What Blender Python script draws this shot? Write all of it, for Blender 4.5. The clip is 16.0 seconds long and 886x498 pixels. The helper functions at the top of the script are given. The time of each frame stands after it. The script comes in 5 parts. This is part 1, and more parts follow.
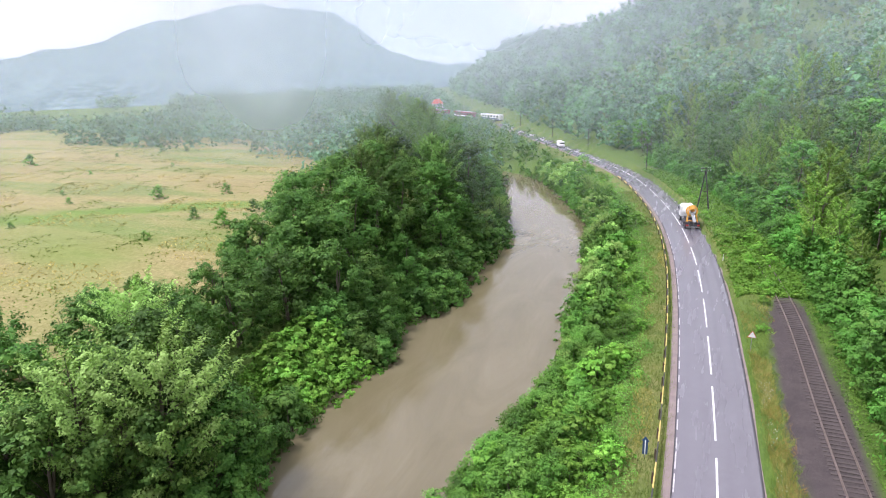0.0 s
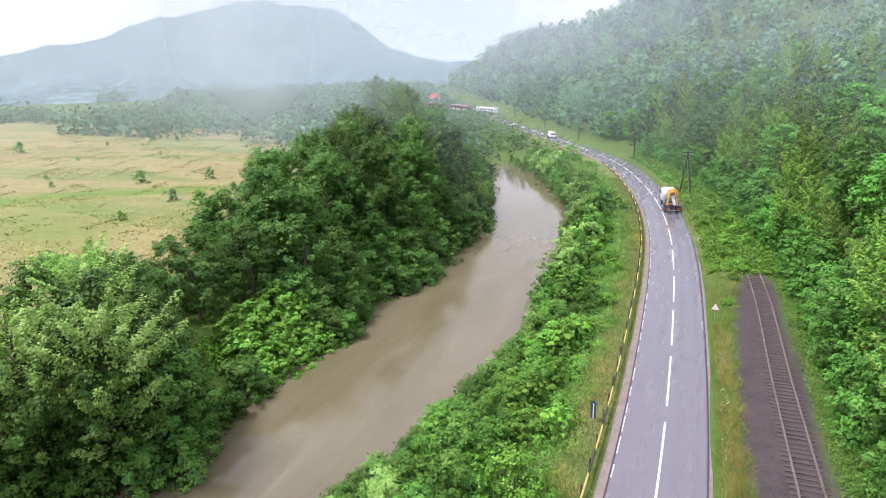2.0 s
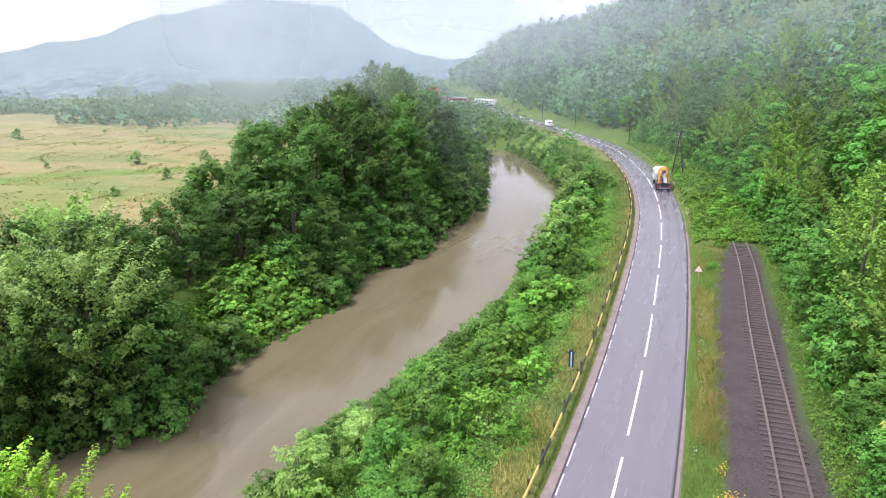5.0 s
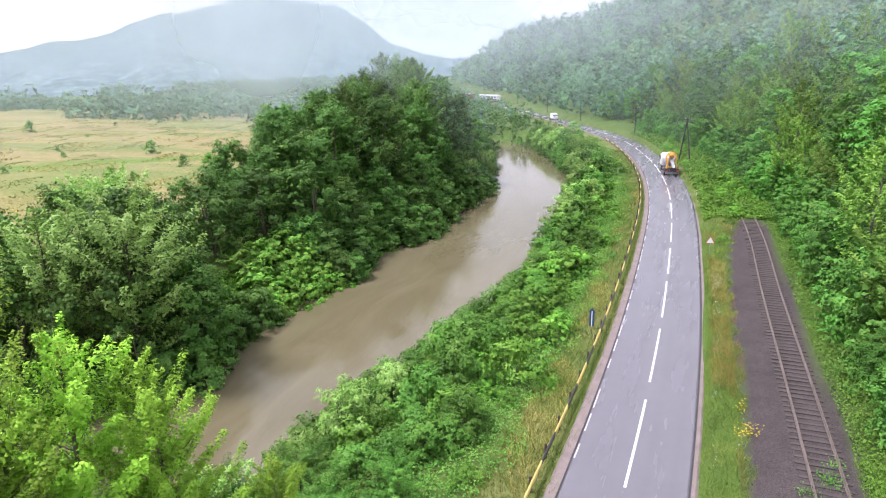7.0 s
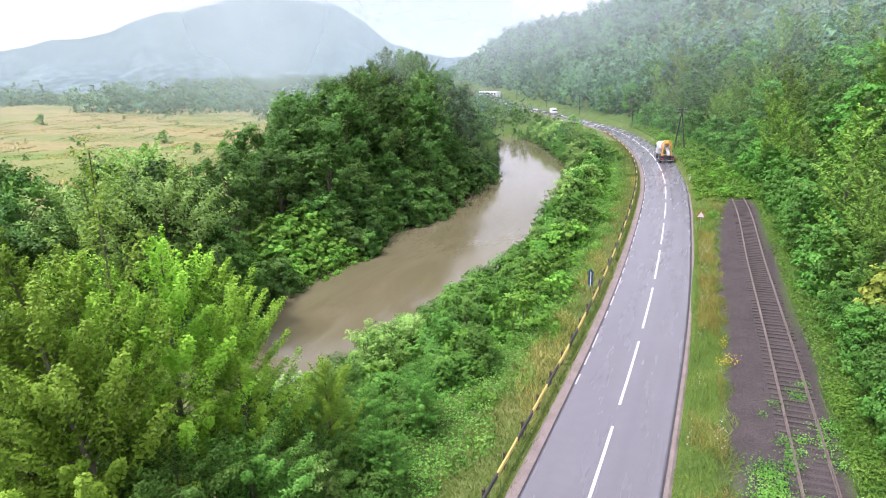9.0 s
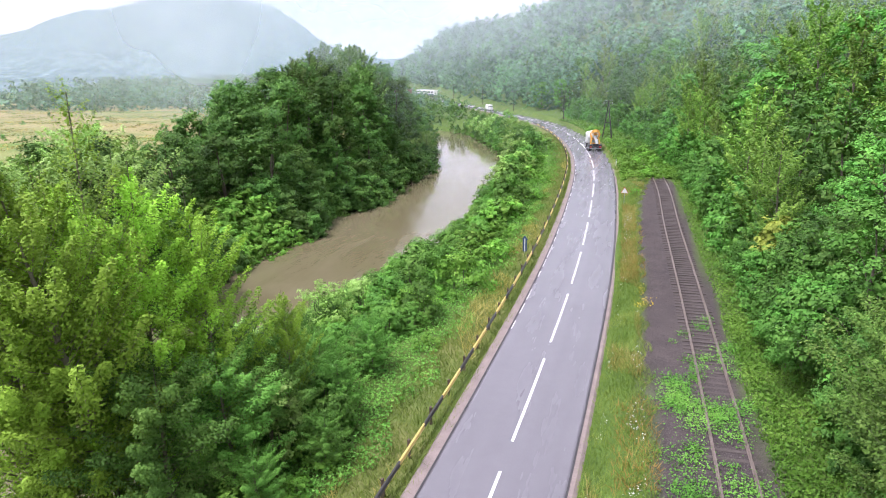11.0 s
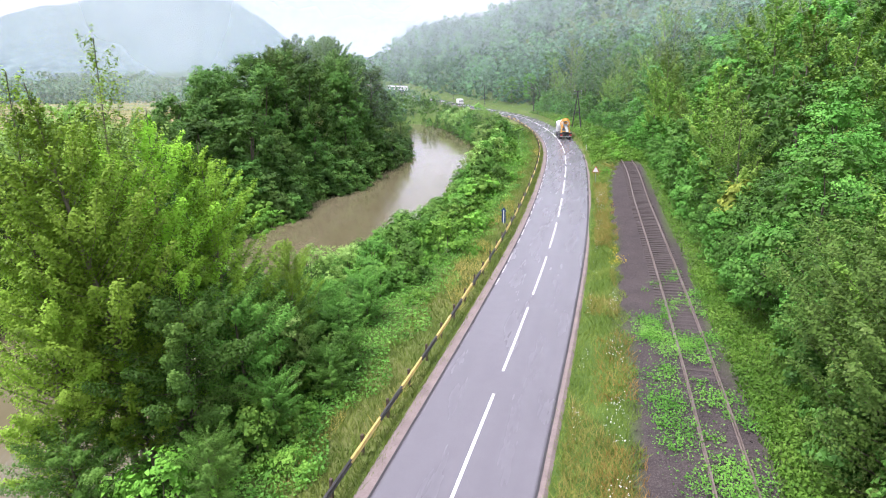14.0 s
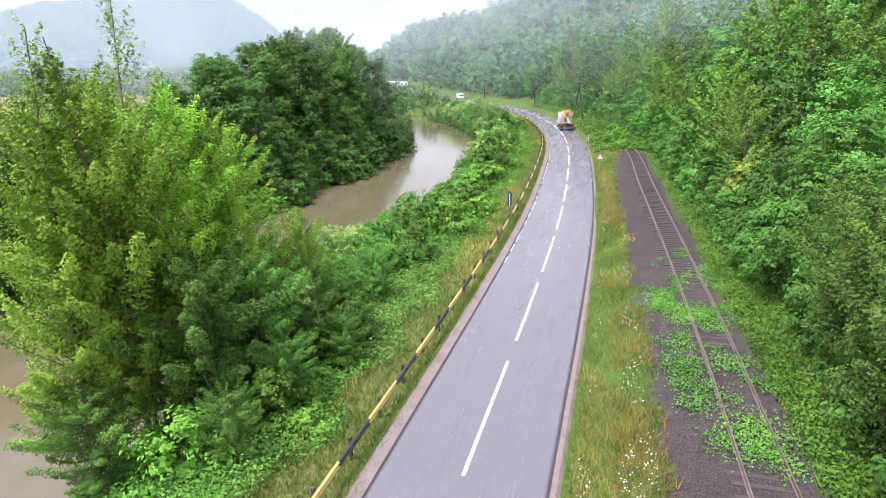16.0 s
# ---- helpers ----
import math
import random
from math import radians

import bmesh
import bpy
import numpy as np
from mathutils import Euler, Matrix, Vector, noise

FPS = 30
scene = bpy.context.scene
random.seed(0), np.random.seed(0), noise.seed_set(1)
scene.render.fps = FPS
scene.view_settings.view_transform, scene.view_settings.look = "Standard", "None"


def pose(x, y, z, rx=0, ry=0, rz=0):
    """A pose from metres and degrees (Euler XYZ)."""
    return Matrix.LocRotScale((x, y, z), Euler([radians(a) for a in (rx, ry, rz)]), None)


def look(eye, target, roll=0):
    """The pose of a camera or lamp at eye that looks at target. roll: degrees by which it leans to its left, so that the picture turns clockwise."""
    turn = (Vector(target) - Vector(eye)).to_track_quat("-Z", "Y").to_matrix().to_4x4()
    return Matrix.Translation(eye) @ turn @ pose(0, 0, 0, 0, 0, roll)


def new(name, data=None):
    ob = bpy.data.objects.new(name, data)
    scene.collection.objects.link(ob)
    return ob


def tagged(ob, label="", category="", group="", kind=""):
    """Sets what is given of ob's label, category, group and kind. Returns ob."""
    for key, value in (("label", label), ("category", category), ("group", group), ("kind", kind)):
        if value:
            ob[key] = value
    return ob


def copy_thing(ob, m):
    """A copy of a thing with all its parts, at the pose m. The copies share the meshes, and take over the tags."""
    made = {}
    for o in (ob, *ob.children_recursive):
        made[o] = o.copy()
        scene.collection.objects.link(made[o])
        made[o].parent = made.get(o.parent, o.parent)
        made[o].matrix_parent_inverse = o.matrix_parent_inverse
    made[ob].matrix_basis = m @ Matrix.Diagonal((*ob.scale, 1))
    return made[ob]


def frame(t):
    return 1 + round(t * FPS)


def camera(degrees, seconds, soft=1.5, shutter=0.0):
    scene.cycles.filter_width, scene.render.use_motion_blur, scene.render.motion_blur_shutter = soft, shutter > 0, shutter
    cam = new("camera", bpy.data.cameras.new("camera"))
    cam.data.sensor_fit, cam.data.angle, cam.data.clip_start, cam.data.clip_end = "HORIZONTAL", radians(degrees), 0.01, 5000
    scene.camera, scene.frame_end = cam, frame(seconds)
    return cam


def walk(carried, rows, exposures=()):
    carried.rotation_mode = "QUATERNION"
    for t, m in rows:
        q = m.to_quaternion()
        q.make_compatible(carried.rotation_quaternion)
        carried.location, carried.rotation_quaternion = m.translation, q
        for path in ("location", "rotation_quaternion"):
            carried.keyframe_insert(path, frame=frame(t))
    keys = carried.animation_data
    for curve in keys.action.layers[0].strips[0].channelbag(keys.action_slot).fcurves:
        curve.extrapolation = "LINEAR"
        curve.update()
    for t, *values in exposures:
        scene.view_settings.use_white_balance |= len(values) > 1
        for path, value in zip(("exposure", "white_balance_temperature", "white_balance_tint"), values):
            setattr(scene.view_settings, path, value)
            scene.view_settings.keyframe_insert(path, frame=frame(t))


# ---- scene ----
cam = camera(70.4, 16.0, soft=1.0)
METRES, EYE, TILT, LEAN, TURN = 8.0, 1.5, 0.0, 0.0, -29.0
PATH = [
    (0, (1.048, -1.841, 30.984), (0.277, -0.087, 30.411), -2.0),
    (0.5, (1.964, -1.451, 30.349), (1.193, 0.302, 29.773), -2.0),
    (1, (3.043, -0.99, 29.447), (2.269, 0.761, 28.871), -1.9),
    (1.5, (4.141, -0.743, 28.612), (3.365, 1.008, 28.037), -1.9),
    (2, (5.171, -0.429, 27.732), (4.392, 1.321, 27.157), -1.8),
    (2.5, (6.2, -0.096, 26.873), (5.419, 1.654, 26.298), -1.9),
    (3, (7.005, -0.027, 26.124), (6.224, 1.722, 25.549), -1.9),
    (3.5, (7.515, -0.136, 25.428), (6.734, 1.613, 24.854), -1.9),
    (4, (7.753, -0.441, 25.033), (6.971, 1.307, 24.456), -1.8),
    (6.5, (6.524, -3.401, 22.212), (5.739, -1.653, 21.636), -1.7),
    (7, (6.542, -4.808, 21.818), (5.756, -3.061, 21.242), -1.8),
    (7.5, (6.735, -6.329, 21.5), (5.947, -4.583, 20.924), -1.7),
    (8, (7.07, -7.793, 21.113), (6.279, -6.049, 20.537), -1.7),
    (8.5, (7.345, -9.226, 20.732), (6.553, -7.482, 20.156), -1.7),
    (11, (8.893, -14.566, 18.338), (8.289, -12.747, 17.765), -1.3),
    (11.5, (9.201, -15.505, 17.978), (8.641, -13.673, 17.405), -1.2),
    (12, (9.43, -16.288, 17.684), (8.892, -14.449, 17.111), -1.2),
    (12.5, (9.435, -16.902, 17.341), (8.907, -15.06, 16.767), -1.2),
    (13, (9.149, -17.422, 16.976), (8.632, -15.577, 16.402), -1.1),
    (13.5, (8.838, -17.921, 16.647), (8.327, -16.075, 16.071), -0.9),
    (14, (8.545, -18.24, 16.32), (8.035, -16.393, 15.746), -1.0),
    (14.5, (8.235, -18.532, 16.012), (7.728, -16.685, 15.435), -0.8),
    (15, (8.04, -18.718, 15.653), (7.535, -16.871, 15.074), -0.8),
    (15.5, (7.867, -18.795, 15.124), (7.365, -16.947, 14.549), -0.8),
    (16, (7.799, -18.886, 14.788), (7.297, -17.038, 14.21), -0.8),
]
walk(cam, [(t, look(eye, target, roll)) for t, eye, target, roll in PATH], exposures=((0, 1.74, 6050, 24), (16, 1.98, 6050, 24)))

# ---- world, sun, exposure ----
world = bpy.data.worlds.new("overcast_sky")
scene.world = world
world.use_nodes = True
wn, wl = world.node_tree.nodes, world.node_tree.links
sky = wn.new("ShaderNodeTexSky")
sky.sky_type, sky.sun_disc = "NISHITA", False
sky.sun_elevation, sky.sun_rotation = radians(65), radians(-120)
sky.air_density, sky.dust_density, sky.ozone_density = 1.0, 6.0, 1.0
pale = wn.new("ShaderNodeHueSaturation")
pale.inputs["Saturation"].default_value = 0.12
wl.new(sky.outputs[0], pale.inputs["Color"])
cloud = wn.new("ShaderNodeMix")
cloud.data_type = "RGBA"
cloud.inputs[0].default_value = 0.80
cloud.inputs[7].default_value = (9.3, 9.6, 10.2, 1)
wl.new(pale.outputs[0], cloud.inputs[6])
wn["Background"].inputs["Strength"].default_value = 0.049
wl.new(cloud.outputs[2], wn["Background"].inputs["Color"])

sun = new("sun", bpy.data.lights.new("sun", "SUN"))
sun.data.energy, sun.data.angle, sun.data.color = 1.5, radians(12), (1.0, 0.97, 0.92)
sun.matrix_world = look((-38, -22, 95), (0, 0, 0))


# ---- materials ----
def material(name):
    m = bpy.data.materials.new(name)
    m.use_nodes = True
    nt = m.node_tree
    return m, nt.nodes, nt.links, nt.nodes["Principled BSDF"]


def noise_node(n, l, scale, detail=4.0, rough=0.55, coord=None):
    t = n.new("ShaderNodeTexNoise")
    t.inputs["Scale"].default_value, t.inputs["Detail"].default_value, t.inputs["Roughness"].default_value = scale, detail, rough
    if coord is not None:
        l.new(coord, t.inputs["Vector"])
    return t


def ramp(n, l, fac, stops):
    r = n.new("ShaderNodeValToRGB")
    e = r.color_ramp.elements
    e[0].position, e[0].color = stops[0][0], (*stops[0][1], 1)
    e[1].position, e[1].color = stops[-1][0], (*stops[-1][1], 1)
    for p, c in stops[1:-1]:
        e.new(p).color = (*c, 1)
    l.new(fac, r.inputs[0])
    return r


def mix(n, l, fac, a, b, kind="MIX"):
    x = n.new("ShaderNodeMix")
    x.data_type, x.blend_type = "RGBA", kind
    for value, slot in ((fac, 0), (a, 6), (b, 7)):
        if isinstance(value, (int, float)):
            x.inputs[slot].default_value = value
        elif isinstance(value, tuple):
            x.inputs[slot].default_value = (*value, 1)
        else:
            l.new(value, x.inputs[slot])
    return x.outputs[2]


def bump(n, l, height, strength, distance, bsdf):
    b = n.new("ShaderNodeBump")
    b.inputs["Strength"].default_value, b.inputs["Distance"].default_value = strength, distance
    l.new(height, b.inputs["Height"])
    l.new(b.outputs[0], bsdf.inputs["Normal"])


def position(n):
    return n.new("ShaderNodeNewGeometry").outputs["Position"]


def plain(name, colour, rough=0.6, metal=0.0, scale=6.0, vary=0.25, relief=0.15):
    """A painted, wooden or metal surface with grain and stains at two scales."""
    m, n, l, b = material(name)
    co = n.new("ShaderNodeTexCoord").outputs["Object"]
    big, fine = noise_node(n, l, scale * 0.3, 3, 0.6, co), noise_node(n, l, scale * 4, 5, 0.65, co)
    dark = tuple(c * (1 - vary) for c in colour)
    light = tuple(min(1, c * (1 + vary * 0.6)) for c in colour)
    one = ramp(n, l, big.outputs[0], [(0.3, dark), (0.7, light)])
    two = ramp(n, l, fine.outputs[0], [(0.35, tuple(c * 0.75 for c in dark)), (0.6, light)])
    l.new(mix(n, l, 0.4, one.outputs[0], two.outputs[0]), b.inputs["Base Color"])
    b.inputs["Roughness"].default_value, b.inputs["Metallic"].default_value = rough, metal
    bump(n, l, fine.outputs[0], relief, 0.01, b)
    return m


def leaf_material(name, dark, mid, light, through_light=0.14, rough=0.6):
    """Leaves: hue by leaf and by plant, part of the light goes through."""
    m, n, l, b = material(name)
    geo, info = n.new("ShaderNodeNewGeometry"), n.new("ShaderNodeObjectInfo")
    patch = noise_node(n, l, 0.45, 4, 0.6, geo.outputs["Position"])
    add = n.new("ShaderNodeMath")
    add.operation = "MULTIPLY_ADD"
    add.inputs[1].default_value = 0.14
    l.new(geo.outputs["Random Per Island"], add.inputs[0])
    half = n.new("ShaderNodeMath")
    half.operation = "MULTIPLY"
    half.inputs[1].default_value = 0.86
    l.new(patch.outputs[0], half.inputs[0])
    l.new(half.outputs[0], add.inputs[2])
    col = ramp(n, l, add.outputs[0], [(0.18, dark), (0.5, mid), (0.86, light)])
    hue = n.new("ShaderNodeHueSaturation")
    turn = n.new("ShaderNodeMapRange")
    turn.inputs[3].default_value, turn.inputs[4].default_value = 0.497, 0.513
    l.new(info.outputs["Random"], turn.inputs[0])
    l.new(turn.outputs[0], hue.inputs["Hue"])
    value = n.new("ShaderNodeMapRange")
    value.inputs[3].default_value, value.inputs[4].default_value = 0.62, 1.40
    l.new(info.outputs["Random"], value.inputs[0])
    l.new(value.outputs[0], hue.inputs["Value"])
    l.new(col.outputs[0], hue.inputs["Color"])
    l.new(hue.outputs[0], b.inputs["Base Color"])
    b.inputs["Roughness"].default_value = rough
    b.inputs["Specular IOR Level"].default_value = 0.16
    tr = n.new("ShaderNodeBsdfTranslucent")
    warm = mix(n, l, 1.0, hue.outputs[0], (1.0, 1.0, 0.55), "MULTIPLY")
    l.new(warm, tr.inputs["Color"])
    sh = n.new("ShaderNodeMixShader")
    sh.inputs[0].default_value = through_light
    l.new(b.outputs[0], sh.inputs[1])
    l.new(tr.outputs[0], sh.inputs[2])
    l.new(sh.outputs[0], n["Material Output"].inputs[0])
    return m


LEAF_DARK = leaf_material("leaf_dark_green", (0.020, 0.058, 0.011), (0.070, 0.160, 0.026), (0.20, 0.335, 0.062))
LEAF_MID = leaf_material("leaf_mid_green", (0.029, 0.085, 0.012), (0.095, 0.219, 0.03), (0.235, 0.406, 0.072))
LEAF_OLIVE = leaf_material("leaf_olive_green", (0.03, 0.071, 0.015), (0.105, 0.198, 0.039), (0.269, 0.39, 0.101))
LEAF_FRESH = leaf_material("leaf_fresh_green", (0.035, 0.099, 0.011), (0.125, 0.276, 0.03), (0.304, 0.499, 0.076))
LEAF_YELLOW = leaf_material("leaf_yellow_green", (0.075, 0.155, 0.012), (0.255, 0.440, 0.034), (0.48, 0.70, 0.095))
LEAF_SILVER = leaf_material("leaf_silver_green", (0.079, 0.156, 0.028), (0.24, 0.405, 0.082), (0.493, 0.666, 0.23))
LEAF_LOCUST = leaf_material("leaf_locust_green", (0.026, 0.08, 0.011), (0.092, 0.241, 0.033), (0.224, 0.437, 0.078))
LEAF_PALE = leaf_material("leaf_pale_green", (0.034, 0.082, 0.011), (0.125, 0.245, 0.036), (0.36, 0.47, 0.13))
LEAF_ASPEN = leaf_material("leaf_aspen_green", (0.046, 0.105, 0.015), (0.150, 0.275, 0.036), (0.35, 0.50, 0.095))
LEAF_OCHRE = leaf_material("leaf_ochre", (0.08, 0.11, 0.016), (0.21, 0.24, 0.036), (0.38, 0.38, 0.08))
# leaves of the far woods, bluish haze mixed into their colours
LEAF_HAZED_A = leaf_material("leaf_hazed_grey_green", (0.034, 0.088, 0.046), (0.092, 0.198, 0.096), (0.175, 0.31, 0.15))
LEAF_HAZED_B = leaf_material("leaf_hazed_green", (0.042, 0.115, 0.048), (0.120, 0.262, 0.104), (0.215, 0.395, 0.16))
LEAF_HAZED_C = leaf_material("leaf_hazed_dark", (0.024, 0.068, 0.038), (0.070, 0.160, 0.076), (0.14, 0.255, 0.115))
GRASS = leaf_material("grass_blades", (0.055, 0.105, 0.016), (0.145, 0.205, 0.033), (0.32, 0.34, 0.09))
DRY_GRASS = leaf_material("dry_grass_blades", (0.20, 0.17, 0.045), (0.36, 0.29, 0.085), (0.52, 0.44, 0.19))
RUSTY_GRASS = leaf_material("rusty_grass_blades", (0.22, 0.13, 0.035), (0.36, 0.21, 0.06), (0.48, 0.33, 0.12))
PETAL_WHITE = plain("petal_white", (0.75, 0.76, 0.70), 0.7)
PETAL_YELLOW = plain("petal_yellow", (0.75, 0.55, 0.02), 0.7)
BARK = plain("bark", (0.11, 0.09, 0.065), 0.9, scale=10, vary=0.45, relief=0.6)
BARK_PALE = plain("bark_pale", (0.19, 0.165, 0.12), 0.9, scale=10, vary=0.45, relief=0.6)


def ground_material():
    """Soil under green cover, mown meadow, gravel, by the cover weights of the sheet."""
    m, n, l, b = material("ground_cover")
    co = position(n)
    at = n.new("ShaderNodeAttribute")
    at.attribute_name = "cover"
    sep = n.new("ShaderNodeSeparateColor")
    l.new(at.outputs["Color"], sep.inputs[0])
    big, mid, fine = noise_node(n, l, 0.05, 4, 0.6, co), noise_node(n, l, 0.6, 5, 0.65, co), noise_node(n, l, 7, 5, 0.7, co)
    green = mix(n, l, 0.5, ramp(n, l, mid.outputs[0], [(0.3, (0.035, 0.075, 0.014)), (0.7, (0.085, 0.155, 0.026))]).outputs[0],
                ramp(n, l, fine.outputs[0], [(0.3, (0.03, 0.055, 0.012)), (0.7, (0.13, 0.19, 0.04))]).outputs[0])
    stretch = n.new("ShaderNodeMapping")
    stretch.inputs["Rotation"].default_value = (0, 0, radians(-35))
    stretch.inputs["Scale"].default_value = (0.018, 0.12, 0.1)
    l.new(co, stretch.inputs[0])
    bands = noise_node(n, l, 1.0, 5, 0.6, stretch.outputs[0])
    hay = ramp(n, l, bands.outputs[0], [(0.40, (0.085, 0.155, 0.03)), (0.47, (0.19, 0.19, 0.06)), (0.54, (0.30, 0.235, 0.105)), (0.64, (0.25, 0.175, 0.085))])
    tufts = ramp(n, l, mid.outputs[0], [(0.40, (0.11, 0.145, 0.035)), (0.64, (0.28, 0.245, 0.11))])
    blades = ramp(n, l, fine.outputs[0], [(0.3, (0.11, 0.125, 0.035)), (0.7, (0.31, 0.27, 0.13))])
    tussock = noise_node(n, l, 1.8, 6, 0.75, co)
    clumps = ramp(n, l, tussock.outputs[0], [(0.40, (0.055, 0.085, 0.022)), (0.50, (0.20, 0.19, 0.07)), (0.62, (0.40, 0.345, 0.19))])
    meadow = mix(n, l, 0.46, mix(n, l, 0.25, hay.outputs[0], tufts.outputs[0]), mix(n, l, 0.4, clumps.outputs[0], blades.outputs[0]))
    lush = mix(n, l, 0.5, ramp(n, l, mid.outputs[0], [(0.3, (0.085, 0.15, 0.025)), (0.7, (0.14, 0.215, 0.045))]).outputs[0],
               ramp(n, l, fine.outputs[0], [(0.3, (0.07, 0.12, 0.022)), (0.7, (0.19, 0.25, 0.06))]).outputs[0])
    stone = n.new("ShaderNodeTexVoronoi")
    stone.inputs["Scale"].default_value = 14
    l.new(co, stone.inputs["Vector"])
    gravel = mix(n, l, 0.45, ramp(n, l, stone.outputs["Distance"], [(0.05, (0.128, 0.110, 0.106)), (0.6, (0.030, 0.025, 0.024))]).outputs[0],
                 ramp(n, l, mid.outputs[0], [(0.3, (0.048, 0.041, 0.040)), (0.7, (0.105, 0.084, 0.078))]).outputs[0])
    c1 = mix(n, l, sep.outputs[0], green, meadow)
    c2 = mix(n, l, sep.outputs[1], c1, lush)
    c3 = mix(n, l, sep.outputs[2], c2, gravel)
    l.new(c3, b.inputs["Base Color"])
    b.inputs["Roughness"].default_value = 0.95
    b.inputs["Specular IOR Level"].default_value = 0.15
    bump(n, l, fine.outputs[0], 0.6, 0.12, b)
    return m


def asphalt_material():
    """Wet, worn asphalt with tyre tracks, patches and fine grit."""
    m, n, l, b = material("wet_asphalt")
    at = n.new("ShaderNodeAttribute")
    at.attribute_name = "across"
    sep = n.new("ShaderNodeSeparateColor")
    l.new(at.outputs["Color"], sep.inputs[0])
    co = position(n)
    big, mid, fine = noise_node(n, l, 0.16, 4, 0.6, co), noise_node(n, l, 1.2, 4, 0.6, co), noise_node(n, l, 45, 4, 0.7, co)
    base = mix(n, l, 0.5, ramp(n, l, big.outputs[0], [(0.3, (0.120, 0.114, 0.124)), (0.7, (0.150, 0.143, 0.154))]).outputs[0],
               ramp(n, l, mid.outputs[0], [(0.3, (0.120, 0.114, 0.124)), (0.7, (0.150, 0.143, 0.154))]).outputs[0])
    grit = ramp(n, l, fine.outputs[0], [(0.3, (0.06, 0.06, 0.065)), (0.7, (0.20, 0.19, 0.21))])
    tone = mix(n, l, 0.3, base, grit.outputs[0])
    # polished wheel paths, darker and wetter
    tone = mix(n, l, sep.outputs[0], tone, (0.070, 0.065, 0.075))
    l.new(tone, b.inputs["Base Color"])
    stretch = n.new("ShaderNodeMapping")
    stretch.inputs["Scale"].default_value = (1.0, 0.12, 1)
    l.new(co, stretch.inputs[0])
    wet = noise_node(n, l, 0.7, 4, 0.6, stretch.outputs[0])
    rr = n.new("ShaderNodeMapRange")
    rr.inputs[1].default_value, rr.inputs[2].default_value = 0.3, 0.7
    rr.inputs[3].default_value, rr.inputs[4].default_value = 0.235, 0.295
    l.new(wet.outputs[0], rr.inputs[0])
    l.new(rr.outputs[0], b.inputs["Roughness"])
    b.inputs["Specular IOR Level"].default_value = 0.355
    bump(n, l, fine.outputs[0], 0.05, 0.01, b)
    return m


def water_material():
    """Muddy river in spate: opaque brown body, slow swirls, glossy skin."""
    m, n, l, b = material("muddy_water")
    co = position(n)
    stretch = n.new("ShaderNodeMapping")
    stretch.inputs["Rotation"].default_value = (0, 0, radians(8))
    stretch.inputs["Scale"].default_value = (1.0, 0.35, 1)
    l.new(co, stretch.inputs[0])
    swirl, ripple, slow = (noise_node(n, l, 0.16, 5, 0.6, stretch.outputs[0]), noise_node(n, l, 2.2, 4, 0.6, stretch.outputs[0]),
                           noise_node(n, l, 0.5, 3, 0.6, stretch.outputs[0]))
    swirl.inputs["Distortion"].default_value = 1.2
    col = ramp(n, l, swirl.outputs[0], [(0.3, (0.108, 0.092, 0.048)), (0.5, (0.126, 0.109, 0.061)), (0.72, (0.148, 0.129, 0.077))])
    l.new(col.outputs[0], b.inputs["Base Color"])
    rr = n.new("ShaderNodeMapRange")
    rr.inputs[1].default_value, rr.inputs[2].default_value = 0.35, 0.65
    rr.inputs[3].default_value, rr.inputs[4].default_value = 0.04, 0.13
    l.new(swirl.outputs[0], rr.inputs[0])
    l.new(rr.outputs[0], b.inputs["Roughness"])
    b.inputs["IOR"].default_value = 1.5
    both = n.new("ShaderNodeMath")
    both.operation = "MULTIPLY_ADD"
    both.inputs[1].default_value = 0.25
    l.new(ripple.outputs[0], both.inputs[0])
    l.new(slow.outputs[0], both.inputs[2])
    bump(n, l, both.outputs[0], 0.22, 0.2, b)
    return m


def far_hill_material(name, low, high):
    """Distant wooded slopes as a glowing backdrop, the paling by damp air painted into the colour."""
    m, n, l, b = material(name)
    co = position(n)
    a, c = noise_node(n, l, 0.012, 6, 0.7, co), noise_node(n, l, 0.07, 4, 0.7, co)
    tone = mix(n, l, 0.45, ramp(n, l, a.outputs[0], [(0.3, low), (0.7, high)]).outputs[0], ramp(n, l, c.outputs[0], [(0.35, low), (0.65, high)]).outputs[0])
    # light crowns and shaded gaps between them, painted as a cell pattern
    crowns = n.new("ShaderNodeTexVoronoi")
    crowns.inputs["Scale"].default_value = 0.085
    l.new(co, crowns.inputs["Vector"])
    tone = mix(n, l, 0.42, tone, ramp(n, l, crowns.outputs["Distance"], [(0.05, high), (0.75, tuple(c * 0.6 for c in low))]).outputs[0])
    # the slopes glow by themselves, sun and sky don't light them
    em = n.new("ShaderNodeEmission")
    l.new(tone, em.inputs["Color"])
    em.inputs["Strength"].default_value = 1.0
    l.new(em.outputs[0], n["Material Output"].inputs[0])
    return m


